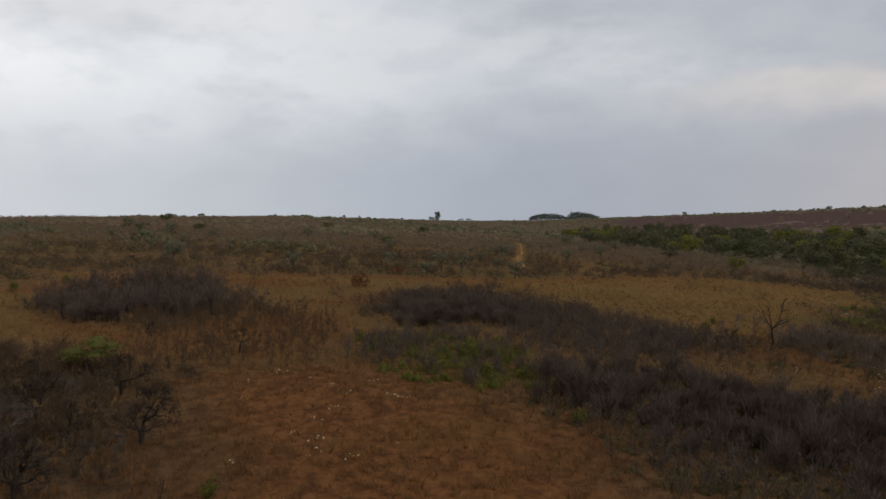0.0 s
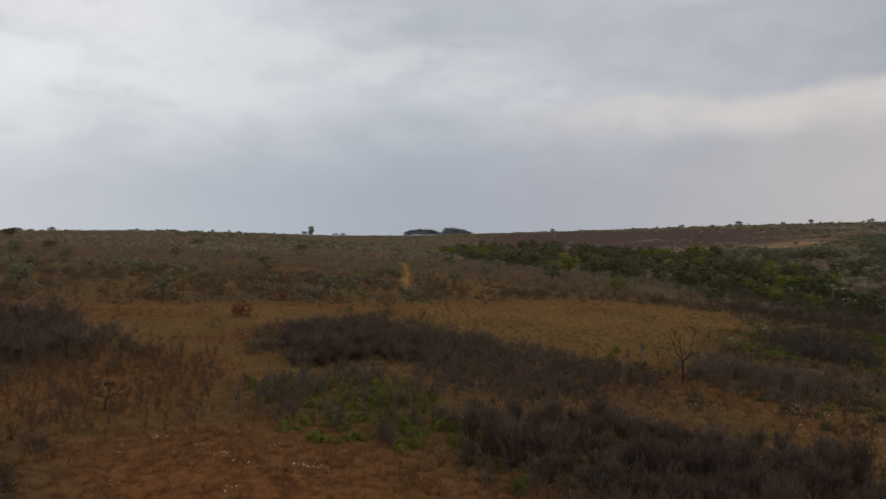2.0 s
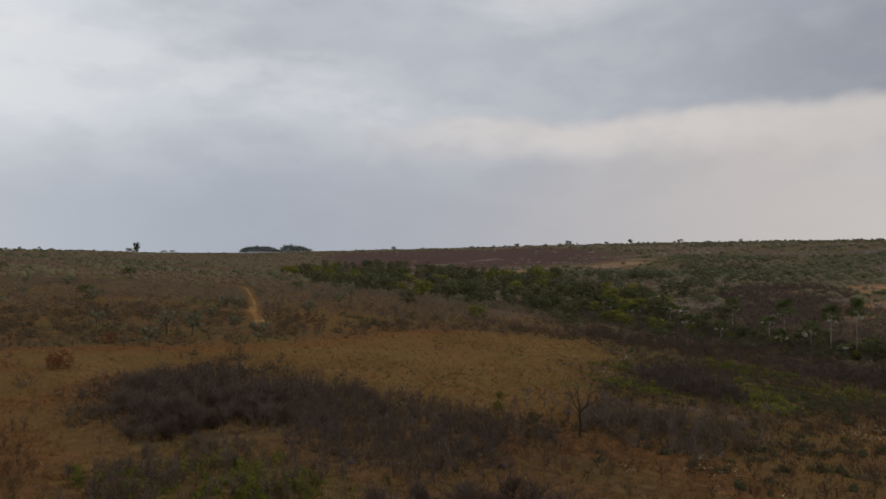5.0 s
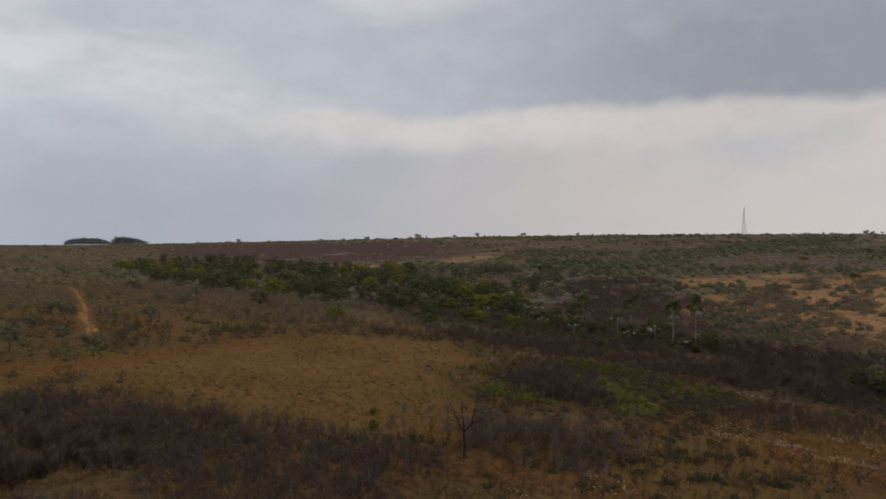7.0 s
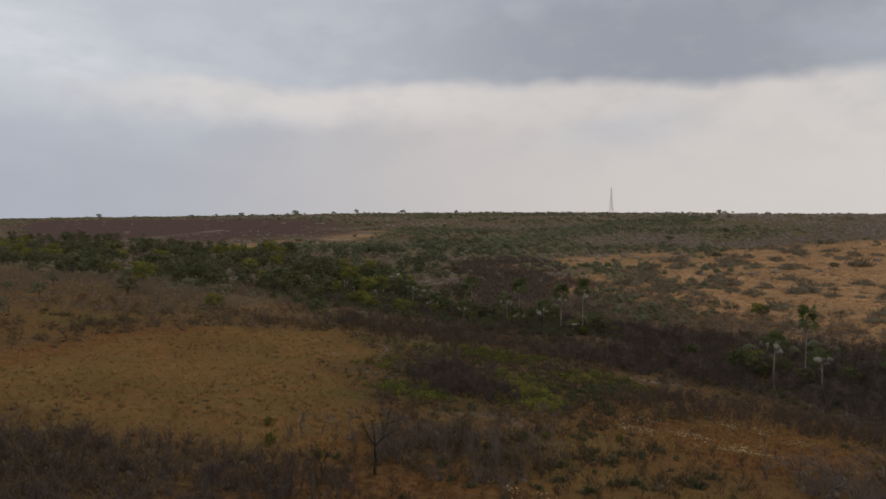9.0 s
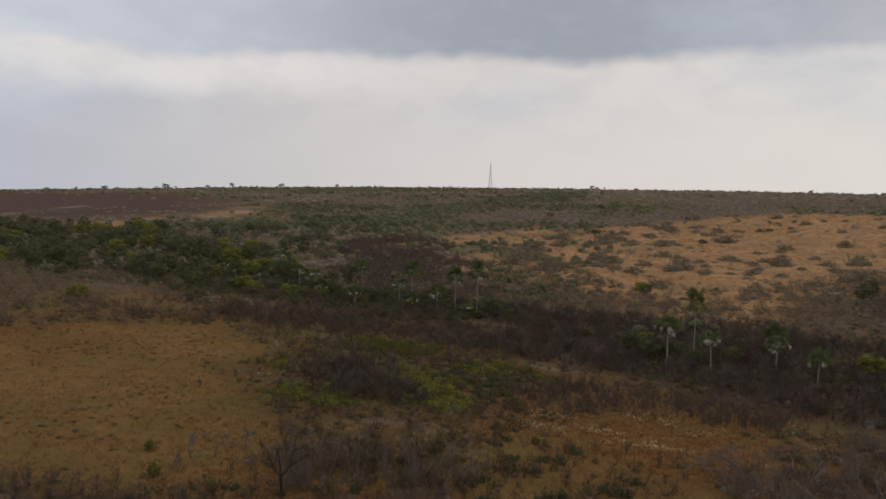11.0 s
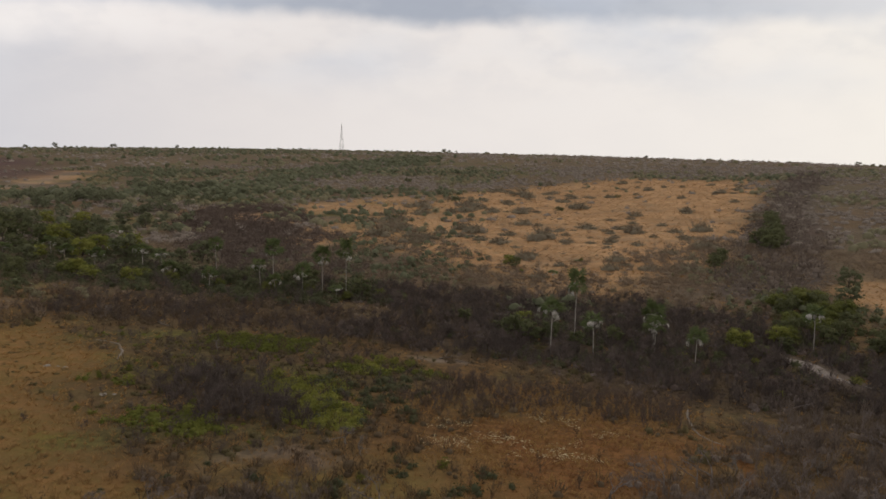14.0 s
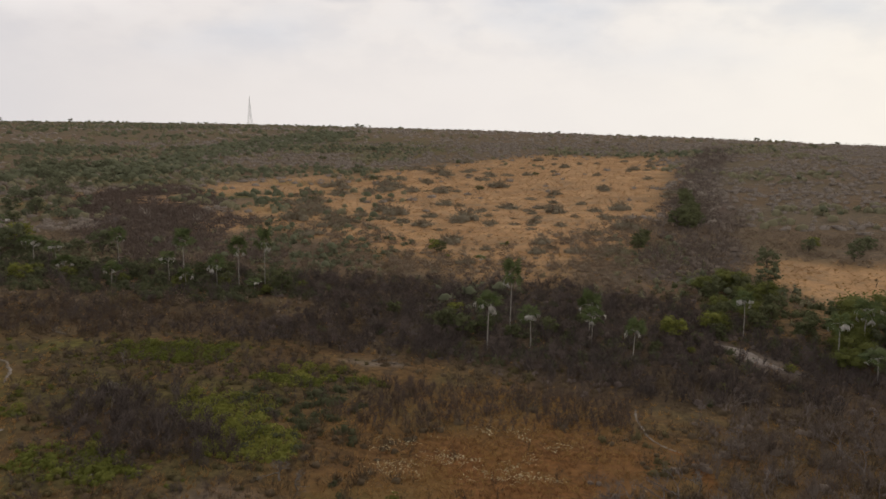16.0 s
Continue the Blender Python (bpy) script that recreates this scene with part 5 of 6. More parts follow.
for k, (px, py, rx, ry, n) in enumerate(((-20.5, 73, 5, 5, 85), (-26.5, 83, 6, 6, 120), (-21, 99.5, 5, 5, 75), (-43, 111, 9, 7, 190), (-35, 64, 7, 4, 60), (-52, 76, 5, 2, 14), (-12, 100, 4, 1.8, 24), (-22, 98, 5, 2, 40))):
    undergrowth([(px - rx, py), (px, py + ry), (px + rx, py), (px, py - ry)], n * (4 if k < 3 else 3), 0.3, 0.7, 34 + k, "marsh_flush", LOW_HERBS, LEAF_FLUSH if k in (0, 1, 2) else LEAF_FRESH, "fresh yellow-green flush of low leaves in the marsh")
undergrowth([(-26, 80), (-28, 90), (-14, 98), (-8, 88), (-12, 76), (-20, 70)], 90, 0.4, 0.85, 36, "marsh_bushes", THICK_LEAFY, LEAF_DARK, "dark grey-green bushes in the marsh")
undergrowth([(-43, 79), (-41, 86), (-35, 85), (-28, 76), (-20, 70), (-23, 65), (-35, 70)], 150, 0.7, 1.35, 37, "marsh_tangle", SHRUBS, TWIG, "dark tangled leafless bushes in the marsh")
undergrowth(SOUTH_SLOPE, 120, 0.25, 0.6, 76, "slope_growth", THICK_LEAFY, LEAF_DARK, "low dark green bushes in ochre grass")
undergrowth([(-52, 70), (-54, 114), (-14, 108), (-12, 72), (-30, 62)], 260, 0.4, 0.8, 77, "marsh_stems", THIN_SHRUBS, TWIG, "leafless stems standing through the marsh")
undergrowth(MID_SAPLINGS, 260, 0.35, 0.85, 91, "sapling_shrubs", ROUND_SHRUBS, TWIG, "rounded dark leafless shrubs below the meadow")
undergrowth(MID_SAPLINGS, 160, 0.15, 0.4, 92, "sapling_growth", LOW_HERBS, NEAR_OLIVE, "low olive growth below the meadow")
undergrowth(SOUTH_COPSE, 120, 0.4, 0.9, 93, "copse_shrubs", ROUND_SHRUBS, TWIG_PALE, "rounded brown leafless shrubs under the meadow slope")
undergrowth(SOUTH_WEST_COPSE, 300, 0.35, 0.85, 95, "south_west_shrubs", ROUND_SHRUBS, TWIG_BROWN, "rounded brown leafless shrubs among crooked trees")
undergrowth(THICKET_FRINGE, 450, 0.2, 0.42, 82, "fringe_growth", THICK_LEAFY, NEAR_OLIVE, "low olive growth at the foot of dry thicket")
undergrowth(THICKET_FRINGE, 480, 0.35, 0.8, 83, "fringe_stems", THIN_SHRUBS, TWIG, "thin leafless stems at the foot of dry thicket")
undergrowth(MID_GREEN, 240, 0.25, 0.6, 32, "hollow_growth", THICK_LEAFY, LEAF_FRESH, "low green growth under dry thicket")


def stand_palms(proto, h, rows):
    spread_out(proto, [(x, y, RNG.uniform(0, 360), s, (top - float(ground_z(x, y))) / h) for x, y, top, s in rows])


stand_palms(palm("tall fan palm with a pale trunk and green crown", 9.0, 15, 4, 1.15), 9.0, [(-48.2, 167.4, 14.2, 1.1), (-42, 167.5, 15.8, 1.0), (13.8, 136, 15.0, 0.95), (-65.4, 178.8, 14.4, 1.25), (-85.5, 186.8, 13.6, 1.0)])
stand_palms(palm("fan palm with many hanging grey dead fronds", 8.0, 13, 8, 1.15), 8.0, [(8.7, 125.2, 11.8, 1.1), (16.9, 127.8, 9.4, 1.05), (-141, 227, 12.4, 1.3), (-66.6, 172, 10.8, 1.0), (62, 141, 9.6, 1.0), (78, 127, 11.2, 1.2), (72, 124, 9.6, 1.1),
            (71, 110.5, 7.4, 1.1), (84, 125, 10.4, 1.15), (-43.7, 165, 6.6, 1.0), (-100.7, 184.2, 11.2, 1.0), (-110, 190, 11.4, 1.2), (28.7, 130, 8.8, 1.0)])
stand_palms(palm("short fan palm with an untidy green crown", 5.0, 14, 4, 1.15), 5.0, [(-54, 169.2, 9.6, 1.1), (-92, 172, 9.4, 1.1), (-78, 166, 9.0, 1.0), (29.5, 136.2, 9.4, 1.0), (35, 124, 7.6, 0.9), (-60, 165, 8.2, 0.9), (-122, 185, 10.4, 1.2), (-135, 190, 10.6, 1.2),
            (-150, 205, 10.8, 1.2), (-128, 205, 10.4, 1.1), (-118, 200, 9.6, 1.0), (11.7, 207.6, 5.6, 0.8), (20.7, 231.5, 6.2, 0.8), (-160, 196, 10, 1.1)])

RNG.seed(59)
# ---- scrub over the slopes, thinning into the plateau ----
OPEN = lambda x, y: np.maximum.reduce([zone(NORTH_FIELD, x, y, 14, 18, 3) * np.clip(0.80 + (x + 60) / 500, 0.7, 0.97), zone(EAST_FIELD, x, y, 5, 8, 4), zone(MEADOW, x, y, 5, 5, 1), zone(WEST_MEADOW, x, y, 6, 8, 2) * 0.96,
                                       zone(RUSSET_GLADE, x, y, 5, 6, 8), strip(DIRT_TRACK, x, y, 5, 1), zone(FAR_FIELD, x, y, 10, 10, 56) * 0.9, zone(MAUVE_BANDS, x, y, 10, 16, 48) * 0.75, strip(FAR_SAND_STRIP, x, y, 14, 4),
                                       strip(SAND_ROAD, x, y, 6, 1), zone(GOLD_TONGUE, x, y, 16, 18, 44) * np.clip((fbm(x, y, 26, 45) - 0.36) * 6, 0, 0.75), zone(GREEN_MARSH, x, y, 4, 6, 5) * 0.8, zone(WHITE_GLADE, x, y, 4, 6, 9), zone(SAPLING_FIELD, x, y, 5, 6, 22) * 0.85])


def fan_scatter(n, r0, r1, dense, left=116):
    """Random places in the part of the land that lies ahead, evenly by area."""
    a, r = np.radians(RNG.uniform(-46, left, n)), np.sqrt(RNG.uniform(r0 * r0, r1 * r1, n))
    x, y = 20 - np.sin(a) * r, -15 + np.cos(a) * r
    k = RNG.rand(n) < dense(x, y, r)
    return x[k], y[k]


def dense(x, y, r):
    burn = zone(BURN, x, y, 30, 40, 15)
    clumped = np.clip(0.62 + (fbm(x, y, 26, 81) - 0.42) * 4, 0.3, 1)
    return clumped * (1 - OPEN(x, y)) * (1 - 0.9 * burn) * (1 - 0.6 * zone(FAR_FRONT, x, y, 12, 14, 94))


FAR_BARE = [haze(1.6, 2.1, 1, 28, 0.060, 0.48) for _ in range(8)]
NEAR_BARE = [haze(1.4, 1.6, 1, 36, 0.040, 0.42) for _ in range(8)]
MID_BARE = [haze(1.7, 2.4, 1, 11, 0.12, 0.7) for _ in range(8)]
PLATEAU_BARE = [haze(1.7, 2.4, 1, 5, 0.2, 0.75) for _ in range(8)]
FAR_LEAFY = [clumpy(1.9, 1.7, 2, 8, 0.6) for _ in range(6)]
NEAR_LEAFY = [clumpy(1.5, 1.4, 2, 13, 0.34) for _ in range(5)]
MID_LEAFY = [merged([core((0, 0, 0.2), (1.4, 1.4, 1.4)), shell((0, 0, 0.2), (1.6, 1.6, 1.6), 6, 0.8)]) for _ in range(8)]
FAR_TREE = [merged([tube([(0, 0, -0.2), (0.1, 0, 0.9), (0.1, 0.1, 1.8)], (0.14, 0.1, 0.06), 3), core((0, 0, 1.7), (1.2, 1.2, 1.0)), shell((0, 0, 1.7), (1.5, 1.5, 1.2), 9, 0.8, 0.4, -0.8)]) for _ in range(2)]

for name, r0, r1, n, lo, hi in (("near_slope", 60, 300, 19000, 0.55, 1.35), ("mid_slope", 300, 750, 27000, 0.8, 1.7), ("plateau", 750, 2200, 24000, 1.0, 2.4)):
    x, y = fan_scatter(n, r0, r1, dense)
    kind = 0.5 + (fbm(x, y, 60, 91) - 0.5) * 1.6 + RNG.uniform(-0.16, 0.16, len(x)) - 0.4 * ((x > -60) & (y < 115)) - 0.26 * ((x < -90) & (y < 70)) - 0.22 * ((np.arctan2(20 - x, y + 15) < 0.10) & (y > 180)) + 0.20 * np.exp(-((np.degrees(np.arctan2(20 - x, y + 15)) - 27) / 9) ** 2) * (y > 300)
    s = sizes(len(x), lo, hi)
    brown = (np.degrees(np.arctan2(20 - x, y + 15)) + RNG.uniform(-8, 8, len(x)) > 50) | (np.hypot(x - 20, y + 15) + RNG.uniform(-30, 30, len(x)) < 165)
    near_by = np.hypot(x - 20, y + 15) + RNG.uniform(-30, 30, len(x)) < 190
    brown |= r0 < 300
    # beyond near_by the same plants take paler colours with haze painted in
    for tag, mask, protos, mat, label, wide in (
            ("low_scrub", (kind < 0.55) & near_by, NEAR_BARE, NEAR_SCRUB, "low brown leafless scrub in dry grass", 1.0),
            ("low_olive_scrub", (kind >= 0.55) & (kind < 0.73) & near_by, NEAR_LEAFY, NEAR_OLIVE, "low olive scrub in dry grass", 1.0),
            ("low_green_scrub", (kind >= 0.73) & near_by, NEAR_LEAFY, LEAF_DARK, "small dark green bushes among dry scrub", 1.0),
            ("dry_scrub", (kind < 0.55) & ~brown & ~near_by, (FAR_BARE, MID_BARE, PLATEAU_BARE)[(r0 >= 300) + (r0 >= 700)], TWIG_HAZED, "grey-brown leafless scrub covering the slope", 1.15),
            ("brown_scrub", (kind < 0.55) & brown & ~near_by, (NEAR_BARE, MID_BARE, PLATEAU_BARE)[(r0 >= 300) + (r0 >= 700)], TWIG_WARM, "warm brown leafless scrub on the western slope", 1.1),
            ("olive_scrub", (kind >= 0.55) & (kind < 0.73) & ~near_by, FAR_LEAFY if r0 < 300 else MID_LEAFY, OLIVE_HAZED, "dull olive scrub scattered over the slope", 1.0),
            ("green_scrub", (kind >= 0.73) & ~near_by, FAR_TREE + (FAR_LEAFY if r0 < 300 else MID_LEAFY), SLOPE_LEAF_HAZED, "dull green bushes and small trees on the slope", 1.0)):
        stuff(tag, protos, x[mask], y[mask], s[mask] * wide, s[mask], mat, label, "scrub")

x, y = scatter(5600, (-180, 195, -45, 380), lambda x, y: zone(MAUVE_BANDS, x, y, 10, 16, 48) * np.clip((fbm(x, y, 20, 49) - 0.3) * 4, 0, 1))
s = sizes(len(x), 0.9, 1.7)
stuff("mauve_thicket", FAR_BARE, x, y, s * 1.2, s, TWIG_PLUME, "dark mauve leafless thicket on the slope", "shrubs")
x, y = scatter(5200, (-335, 350, -110, 940), lambda x, y: strip(GREEN_STRIP, x, y, 60, 40) * 0.65)
s = sizes(len(x), 1.0, 2.2)
stuff("green_hollow_scrub", FAR_TREE + MID_LEAFY, x, y, s * 1.2, s, SLOPE_LEAF_HAZED, "band of green trees along a shallow hollow", "scrub")
x, y = scatter(2600, (-86, 165, 100, 294), lambda x, y: zone(FIELD_FRINGE, x, y, 12, 14, 52) * np.clip((fbm(x, y, 16, 53) - 0.33) * 5, 0.08, 0.9))
s = sizes(len(x), 0.6, 1.5)
stuff("fringe_scrub", FAR_BARE, x, y, s * 1.3, s, TWIG_WARM, "soft brown scrub along the lower edge of the field", "shrubs")
# low wide bushes dotted over the northern field
field_bush = tagged(new("field_bush"), "low wide grey-green bush in the pale grass field", "shrub", "bushes of the northern field")
part("stem", stuff_shrub(1.7, 1.7, 220, 0.045), TWIG_WARM, field_bush)
part("foliage", clumpy(1.4, 2.2, 5, 18, 0.30, 0.7, 26, 0.040, 0.6), FIELD_BUSH, field_bush, "", True)
x, y = scatter(1300, (-80, 190, 175, 600), lambda x, y: zone(NORTH_FIELD, x, y, 4, 6, 3) * np.clip((fbm(x, y, 34, 95) - 0.30) * 2.2, 0.12, 0.75) * np.clip(1.15 - (x + y * 0.25) / 210, 0.25, 1))
spread_out(field_bush, [(a, b, RNG.uniform(0, 360), s, s * RNG.uniform(0.55, 1.1)) for a, b, s in zip(x[:299], y[:299], RNG.uniform(0.8, 1.25, len(x[:299])) * (1 + 2.2 * RNG.rand(len(x[:299])) ** 2))])
x, y = scatter(1500, (-85, 185, 120, 560), lambda x, y: zone(NORTH_FIELD, x, y, 8, 12, 3) * np.clip((fbm(x, y, 22, 97) - 0.38) * 4, 0.04, 0.8) * np.clip(1.0 - (x + 70) / 150, 0.06, 1))
s = sizes(len(x), 0.4, 1.1)
stuff("field_scrub", NEAR_BARE, x, y, s * 1.5, s, TWIG_WARM, "low brown scrub dotted through pale grass", "shrubs")
# the thicket that follows the gully up the north slope
x, y = scatter(4200, (60, 190, 240, 610), lambda x, y: strip(GULLY, x, y, 26, 14) * 0.9)
s = sizes(len(x), 1.2, 2.3)
stuff("gully_thicket", FAR_BARE, x, y, s * 1.2, s, TWIG_PALE, "dark leafless thicket in a gully on the slope", "shrubs")
x, y = scatter(1300, (-330, 60, -80, 185), lambda x, y: zone(WEST_SCRUB, x, y, 14, 16, 17) * np.clip((fbm(x, y, 18, 58) - 0.34) * 4, 0.1, 1))
s = sizes(len(x), 0.9, 1.7)
stuff("pinkish_dry_scrub", THIN_SHRUBS, x, y, s, s, TWIG_WARM, "soft leafless scrub beside the stream wood", "shrubs")

RNG.seed(61)
# ---- grass ----


def tuft(n, h, w, width):
    a = RNG.uniform(0, 6.28, n)
    base = np.stack([np.cos(a), np.sin(a), 0 * a], -1) * RNG.uniform(0, 0.12, (n, 1))
    way = np.stack([np.cos(a) * w, np.sin(a) * w, np.full(n, h)], -1) * RNG.uniform(0.6, 1.15, (n, 1)) + RNG.randn(n, 3) * 0.08 * h
    return blades(base, way, width)


TUFTS = [tuft(7, 0.5, 0.28, 0.024) for _ in range(5)]
BIG_TUFTS = [tuft(9, 0.6, 0.5, 0.045) for _ in range(4)]
x, y = fan_scatter(74000, 2, 105, lambda x, y, r: (0.3 + 0.7 * fbm(x, y, 5, 61)) * (1 - cover(x, y)[3]) * np.clip(1.25 - r / 120, 0.3, 1), 165)
s = sizes(len(x), 0.6, 1.5)
reds = cover(x, y)[2] + RNG.uniform(-0.25, 0.25, len(x)) > 0.45
stuff("dry_grass", TUFTS, x[~reds], y[~reds], s[~reds], s[~reds], STRAW, "straw-coloured dry grass tufts", "grass")
stuff("russet_grass", TUFTS, x[reds], y[reds], s[reds], s[reds], RUSSET_STRAW, "russet dry grass tufts on red earth", "grass")
x, y = fan_scatter(24000, 95, 240, lambda x, y, r: np.clip(cover(x, y)[0] * 0.5 + 0.25, 0, 1) * (1 - cover(x, y)[3]))
s = sizes(len(x), 0.7, 1.5)
fx, fy = scatter(30000, (-190, 200, 175, 600), lambda x, y: cover(x, y)[6] * (0.25 + 0.9 * fbm(x, y, 12, 62)))
fs = sizes(len(fx), 1.1, 2.3)
stuff("field_grass", BIG_TUFTS[:2], fx, fy, fs * 1.2, fs * 0.7, PALE_STRAW, "pale dry grass tufts over the high field", "grass")
stuff("far_grass", BIG_TUFTS, x, y, s, s * 0.8, MEADOW_STRAW, "golden dry grass tufts in open meadow", "grass")
mx, my = scatter(9000, (-102, 10, -22, 112), lambda x, y: zone(MEADOW, x, y, 5, 5, 1) * (0.2 + 0.8 * fbm(x, y, 4, 66)))
ms = sizes(len(mx), 0.5, 1.2)
stuff("meadow_grass", BIG_TUFTS, mx, my, ms, ms * 0.7, MEADOW_STRAW, "golden grass tussocks of the open meadow", "grass")
mx, my = scatter(1500, (-102, 10, -22, 112), lambda x, y: zone(MEADOW, x, y, 5, 5, 1) * (fbm(x, y, 7, 67) > 0.54))
ms = sizes(len(mx), 0.10, 0.26)
stuff("meadow_herbs", LOW_HERBS, mx, my, ms * 1.5, ms, NEAR_OLIVE, "low olive herbs dotted over the meadow", "herbs")
gx, gy = scatter(7000, (-16, 56, 32, 104), lambda x, y: np.maximum(zone(WHITE_GLADE, x, y, 6, 7, 9), zone(SAPLING_FIELD, x, y, 6, 7, 22) * 0.8) * np.clip((fbm(x, y, 6, 64) - 0.30) * 4, 0.1, 1))
gs = sizes(len(gx), 0.5, 1.15)
stuff("glade_grass", BIG_TUFTS, gx, gy, gs, gs * 0.8, MEADOW_STRAW, "tan dry grass tufts on russet earth", "grass")
# pale seed heads and bleached leaves in loose drifts
SEEDS = [leaves(np.array([0, 0, 0.45]) + in_ball(5) * (0.7, 0.7, 0.14), 0.16) for _ in range(4)]


def drifts(x, y):
    return np.clip((fbm(x, y, 5, 77) - 0.56) * 8, 0, 1)


x, y = scatter(5200, (-8, 58, 22, 84), lambda x, y: drifts(x, y) * np.clip(1.5 - np.hypot((x - 5) / 9, (y - 73) / 9), 0.05, 1))
x2, y2 = scatter(220, (-24, -42, 22, -10), lambda x, y: zone(RUSSET_GLADE, x, y, 5, 5, 8) * drifts(x, y) * 0.8)
x3, y3 = scatter(420, (-12, 22, 14, 36), lambda x, y: drifts(x, y))
x, y = np.r_[x, x2, x3], np.r_[y, y2, y3]
s = sizes(len(x), 0.5, 1.1)
stuff("pale_seed_heads", SEEDS, x, y, s, s, PALE_HEADS, "pale bleached seed heads drifting over russet grass", "grass")

# ---- stones and fallen wood ----
STONE = bark_material("pale_weathered_stone", (0.15, 0.13, 0.11), (0.27, 0.24, 0.21))


def stone(label, w):
    """An uneven boulder, flattened on top."""
    bm = bmesh.new()
    bmesh.ops.create_icosphere(bm, subdivisions=3, radius=w)
    for v in bm.verts:
        n = value_noise(v.co.x + 3 * v.co.z, v.co.y - 2 * v.co.z, w * 0.7, 4) + 0.5 * value_noise(v.co.x - v.co.z, v.co.y + v.co.z, w * 0.25, 8)
        v.co *= 0.7 + 0.4 * float(n)
        v.co.z *= 0.55
    me = bpy.data.meshes.new("stone")
    bm.to_mesh(me)
    bm.free()
    me.materials.append(STONE)
    return tagged(new("stone", me), label, "stone", "pale stones")


for px, py, w in ((61.7, 108.8, 0.5), (-33.1, 61.7, 0.45), (-32.3, 62.1, 0.25), (-3.6, 116.4, 0.4), (-47.7, 71.3, 0.5), (-46.6, 71.9, 0.3), (-61.5, 80.2, 0.45), (-60.2, 80.6, 0.3), (-58.9, 80.4, 0.35)):
    spread_out(stone("pale weathered stone lying in dry grass", w), [(px, py, RNG.uniform(0, 360), 1.0, 1.0)])


def fallen_wood(length, n):
    """A bleached fallen trunk with broken branches."""
    thing = tagged(new("fallen_tree"), "bleached fallen trunk with broken branches on the ground", "fallen tree", "fallen trees")
    k = np.linspace(0, 1, 7)
    line = np.stack([k * length, 0.15 * np.sin(k * 4), 0.16 + 0.1 * k], -1)
    part("trunk", tube(line, 0.16 - 0.10 * k, 7), BARK_PALE, thing)
    for i in range(n):
        p = line[2 + i % 5]
        d = np.array([0.7, RNG.choice([-1, 1]) * RNG.uniform(0.4, 1.0), RNG.uniform(0.1, 0.8)])
        part("branch", tube([p, p + d * 0.55 + RNG.randn(3) * 0.05, p + d * RNG.uniform(0.9, 1.5)], (0.05, 0.035, 0.012), 5), BARK_PALE, thing)
    return thing


log = fallen_wood(3.2, 7)
spread_out(log, [(px, py, turn, s, s) for px, py, turn, s in ((-11, 113, 20, 1.0), (-62.5, 116, 160, 0.9), (-33.6, 62.5, 100, 0.6), (-38.6, 78.5, 60, 1.0), (-9, 112.5, 340, 0.8), (61, 116.5, 300, 1.2))])

# ---- the skyline: single trees, a plantation row and a lattice mast ----


def on_rim(az, back=0.0):
    """A place on the plateau's rim at that bearing from the middle of the flight."""
    r = float(np.interp(az, RIM_AZ, RIM_R)) - back
    return 20 - math.sin(radians(az)) * r, -15 + math.cos(radians(az)) * r


skyline = tree("skyline_tree", "flat-topped savanna tree standing out on the skyline", 9.0, 12.0, 10, 420, 1.0, LEAF_GREY, "skyline trees", 0.3, 0.1)
spread_out(skyline, [(*on_rim(az, 20), RNG.uniform(0, 360), s, s * tall) for az, s, tall in (
    (31.8, 1.3, 0.9), (40.3, 1.25, 0.9), (35.5, 1.0, 1.3), (37.3, 0.8, 1.0), (54.3, 1.2, 1.0), (44.4, 1.2, 0.7), (95.6, 0.55, 0.7), (93.4, 0.5, 0.9), (27.5, 0.9, 1.2),
    (7.4, 1.0, 1.0), (7.0, 0.8, 0.9), (74.2, 1.8, 0.7), (71.8, 1.6, 0.5), (71.2, 1.5, 0.6), (-22.0, 0.6, 0.9), (-8, 0.5, 1.0), (25, 0.7, 0.8), (20, 0.6, 0.8), (48, 0.9, 0.7), (88, 0.4, 0.8), (-27, 0.45, 1.0))])
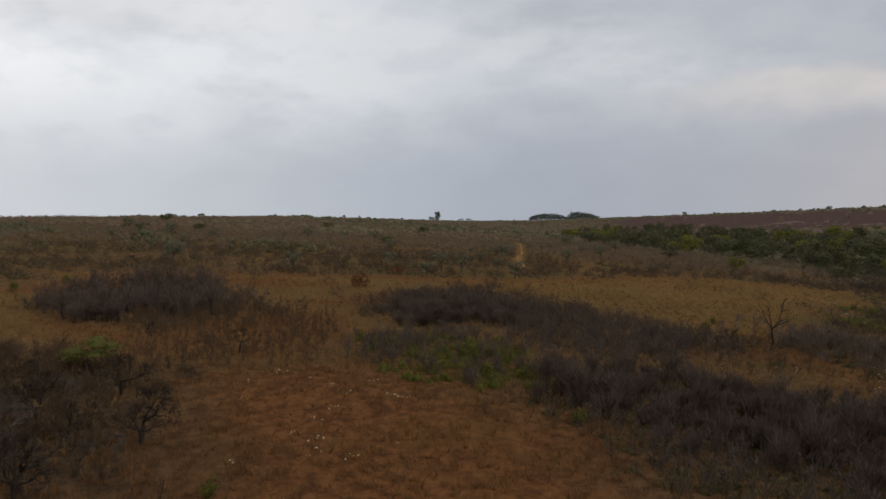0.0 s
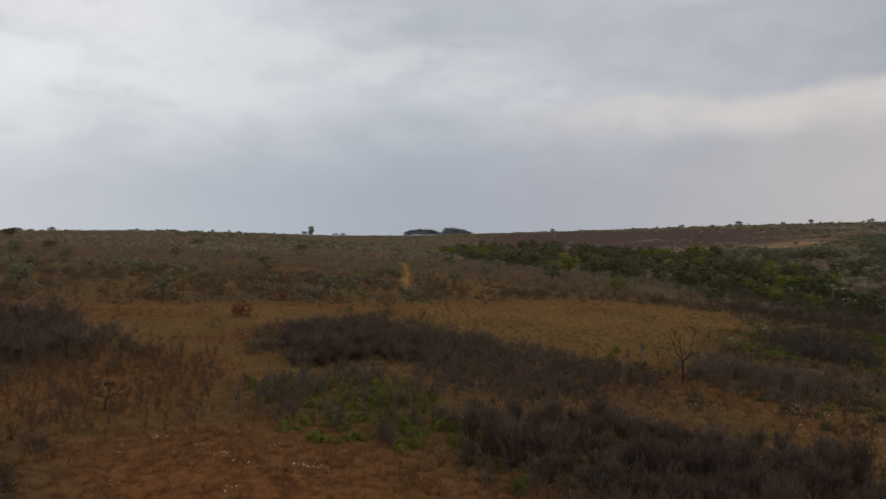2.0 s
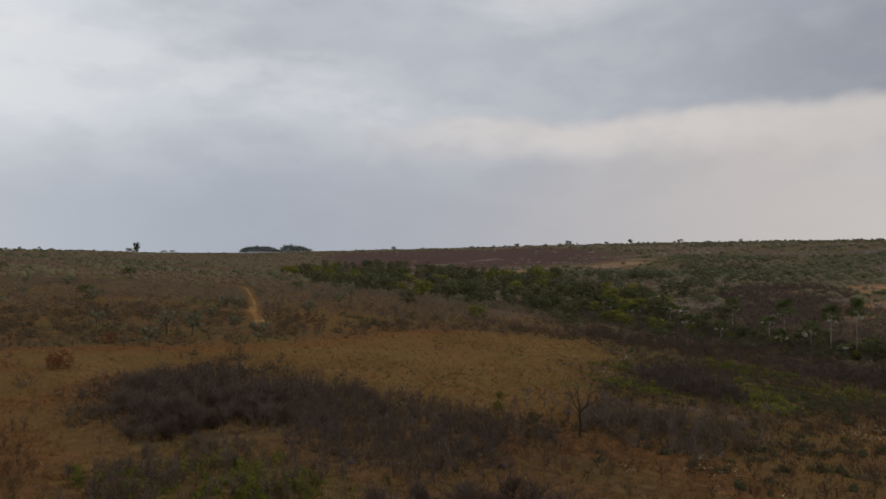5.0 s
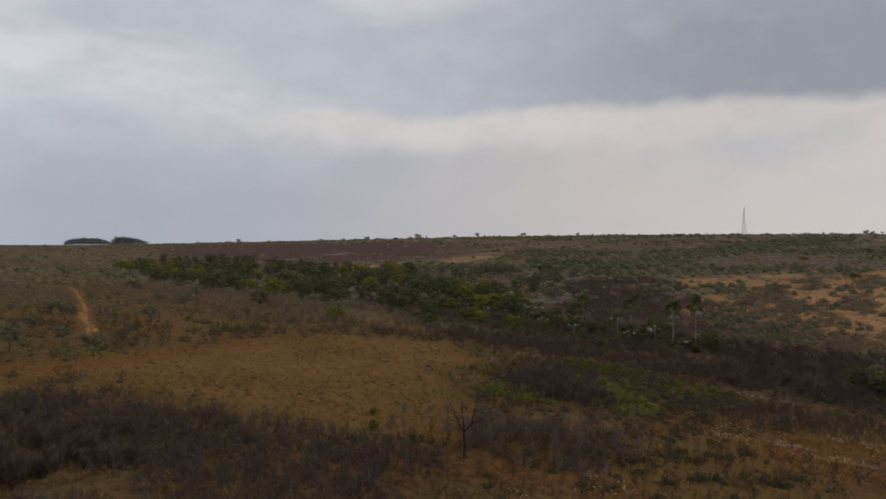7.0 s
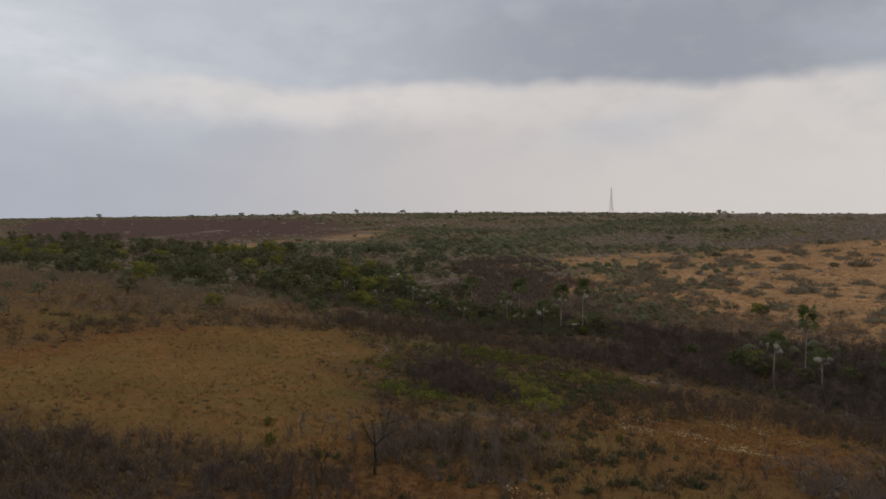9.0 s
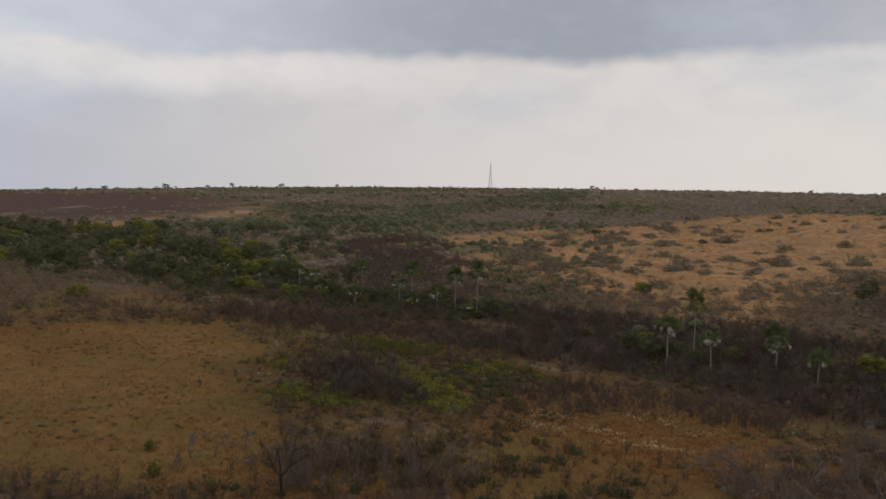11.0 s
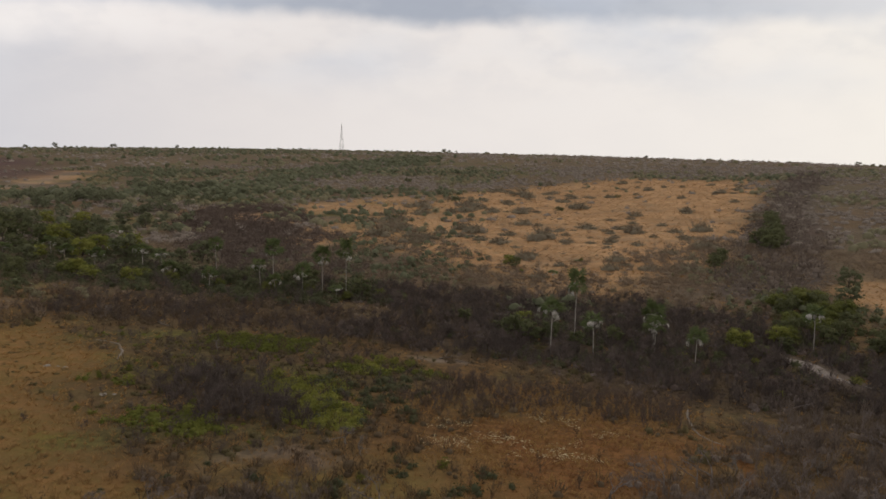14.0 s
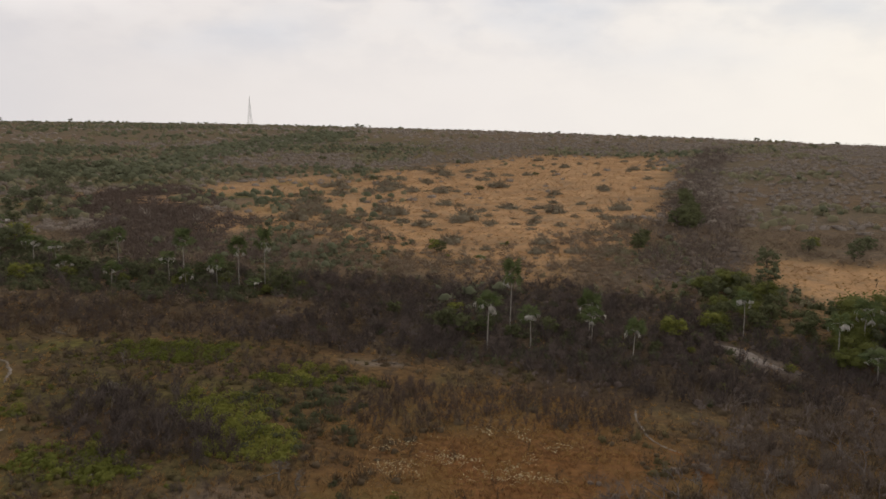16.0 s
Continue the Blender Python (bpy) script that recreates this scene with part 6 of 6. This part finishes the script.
pine = tree("plantation_tree", "tall plantation tree in a dense row on the skyline", 26.0, 22.0, 16, 700, 2.0, LEAF_BLUE_HAZE, "plantation trees", 0.05, 0.38, None, 0.35)
ROW_TALL = (0.55, 0.74, 0.84, 0.88, 0.9, 0.94, 0.96, 0.93, 0.9, 0.88, 0.8, 0.7, 0.5, 0.42, 0.36, 0.8, 0.98, 1.0, 0.95, 0.9, 0.92, 0.86, 0.74, 0.6, 0.46, 0.34)
spread_out(pine, [(*on_rim(66.1 - 0.207 * k, RNG.uniform(15, 45)), RNG.uniform(0, 360), RNG.uniform(0.9, 1.1), q * RNG.uniform(0.92, 1.06)) for k, q in enumerate(ROW_TALL)])
lone = tree("lone_tall_tree", "single tall dark conifer-like tree on the skyline", 31.0, 20.0, 16, 640, 2.2, LEAF_DARK, "", 0.05, 0.7)
spread_out(lone, [(*on_rim(73.7, 20), 0, 1.0, 1.0)])


def mast(h, foot):
    thing = tagged(new("lattice_mast"), "tall tapering steel lattice mast behind the plateau rim", "mast")
    half = lambda z: foot / 2 * (1 - z / h) ** 1.25 + 0.45
    levels = [h * (1 - (1 - k / 14) ** 1.15) for k in range(15)]
    corner = lambda q, z: np.array([(1, 1, -1, -1)[q % 4] * half(z), (1, -1, -1, 1)[q % 4] * half(z), z])
    for q in range(4):
        part("leg", tube([corner(q, z) for z in levels], [0.34 - 0.012 * k for k in range(15)], 5), STEEL, thing)
        rungs = [tube([corner(q, z), corner(q + 1, z)], (0.13, 0.13), 4) for z in levels[1:]]
        rungs += [tube([corner(q, a), corner(q + 1, b)], (0.12, 0.12), 4) for a, b in zip(levels, levels[1:])]
        rungs += [tube([corner(q + 1, a), corner(q, b)], (0.12, 0.12), 4) for a, b in zip(levels, levels[1:])]
        part("bracing", merged(rungs), STEEL, thing)
    part("antenna", tube([(0, 0, h - 1), (0, 0, h + 5)], (0.22, 0.1), 6), STEEL, thing, "slim antenna rod")
    return thing


tower = mast(104, 15)
tx, ty = -math.sin(radians(14.9)) * 2550, math.cos(radians(14.9)) * 2550
tower.matrix_basis = pose(tx, ty, float(ground_z(tx, ty)) - 0.3)
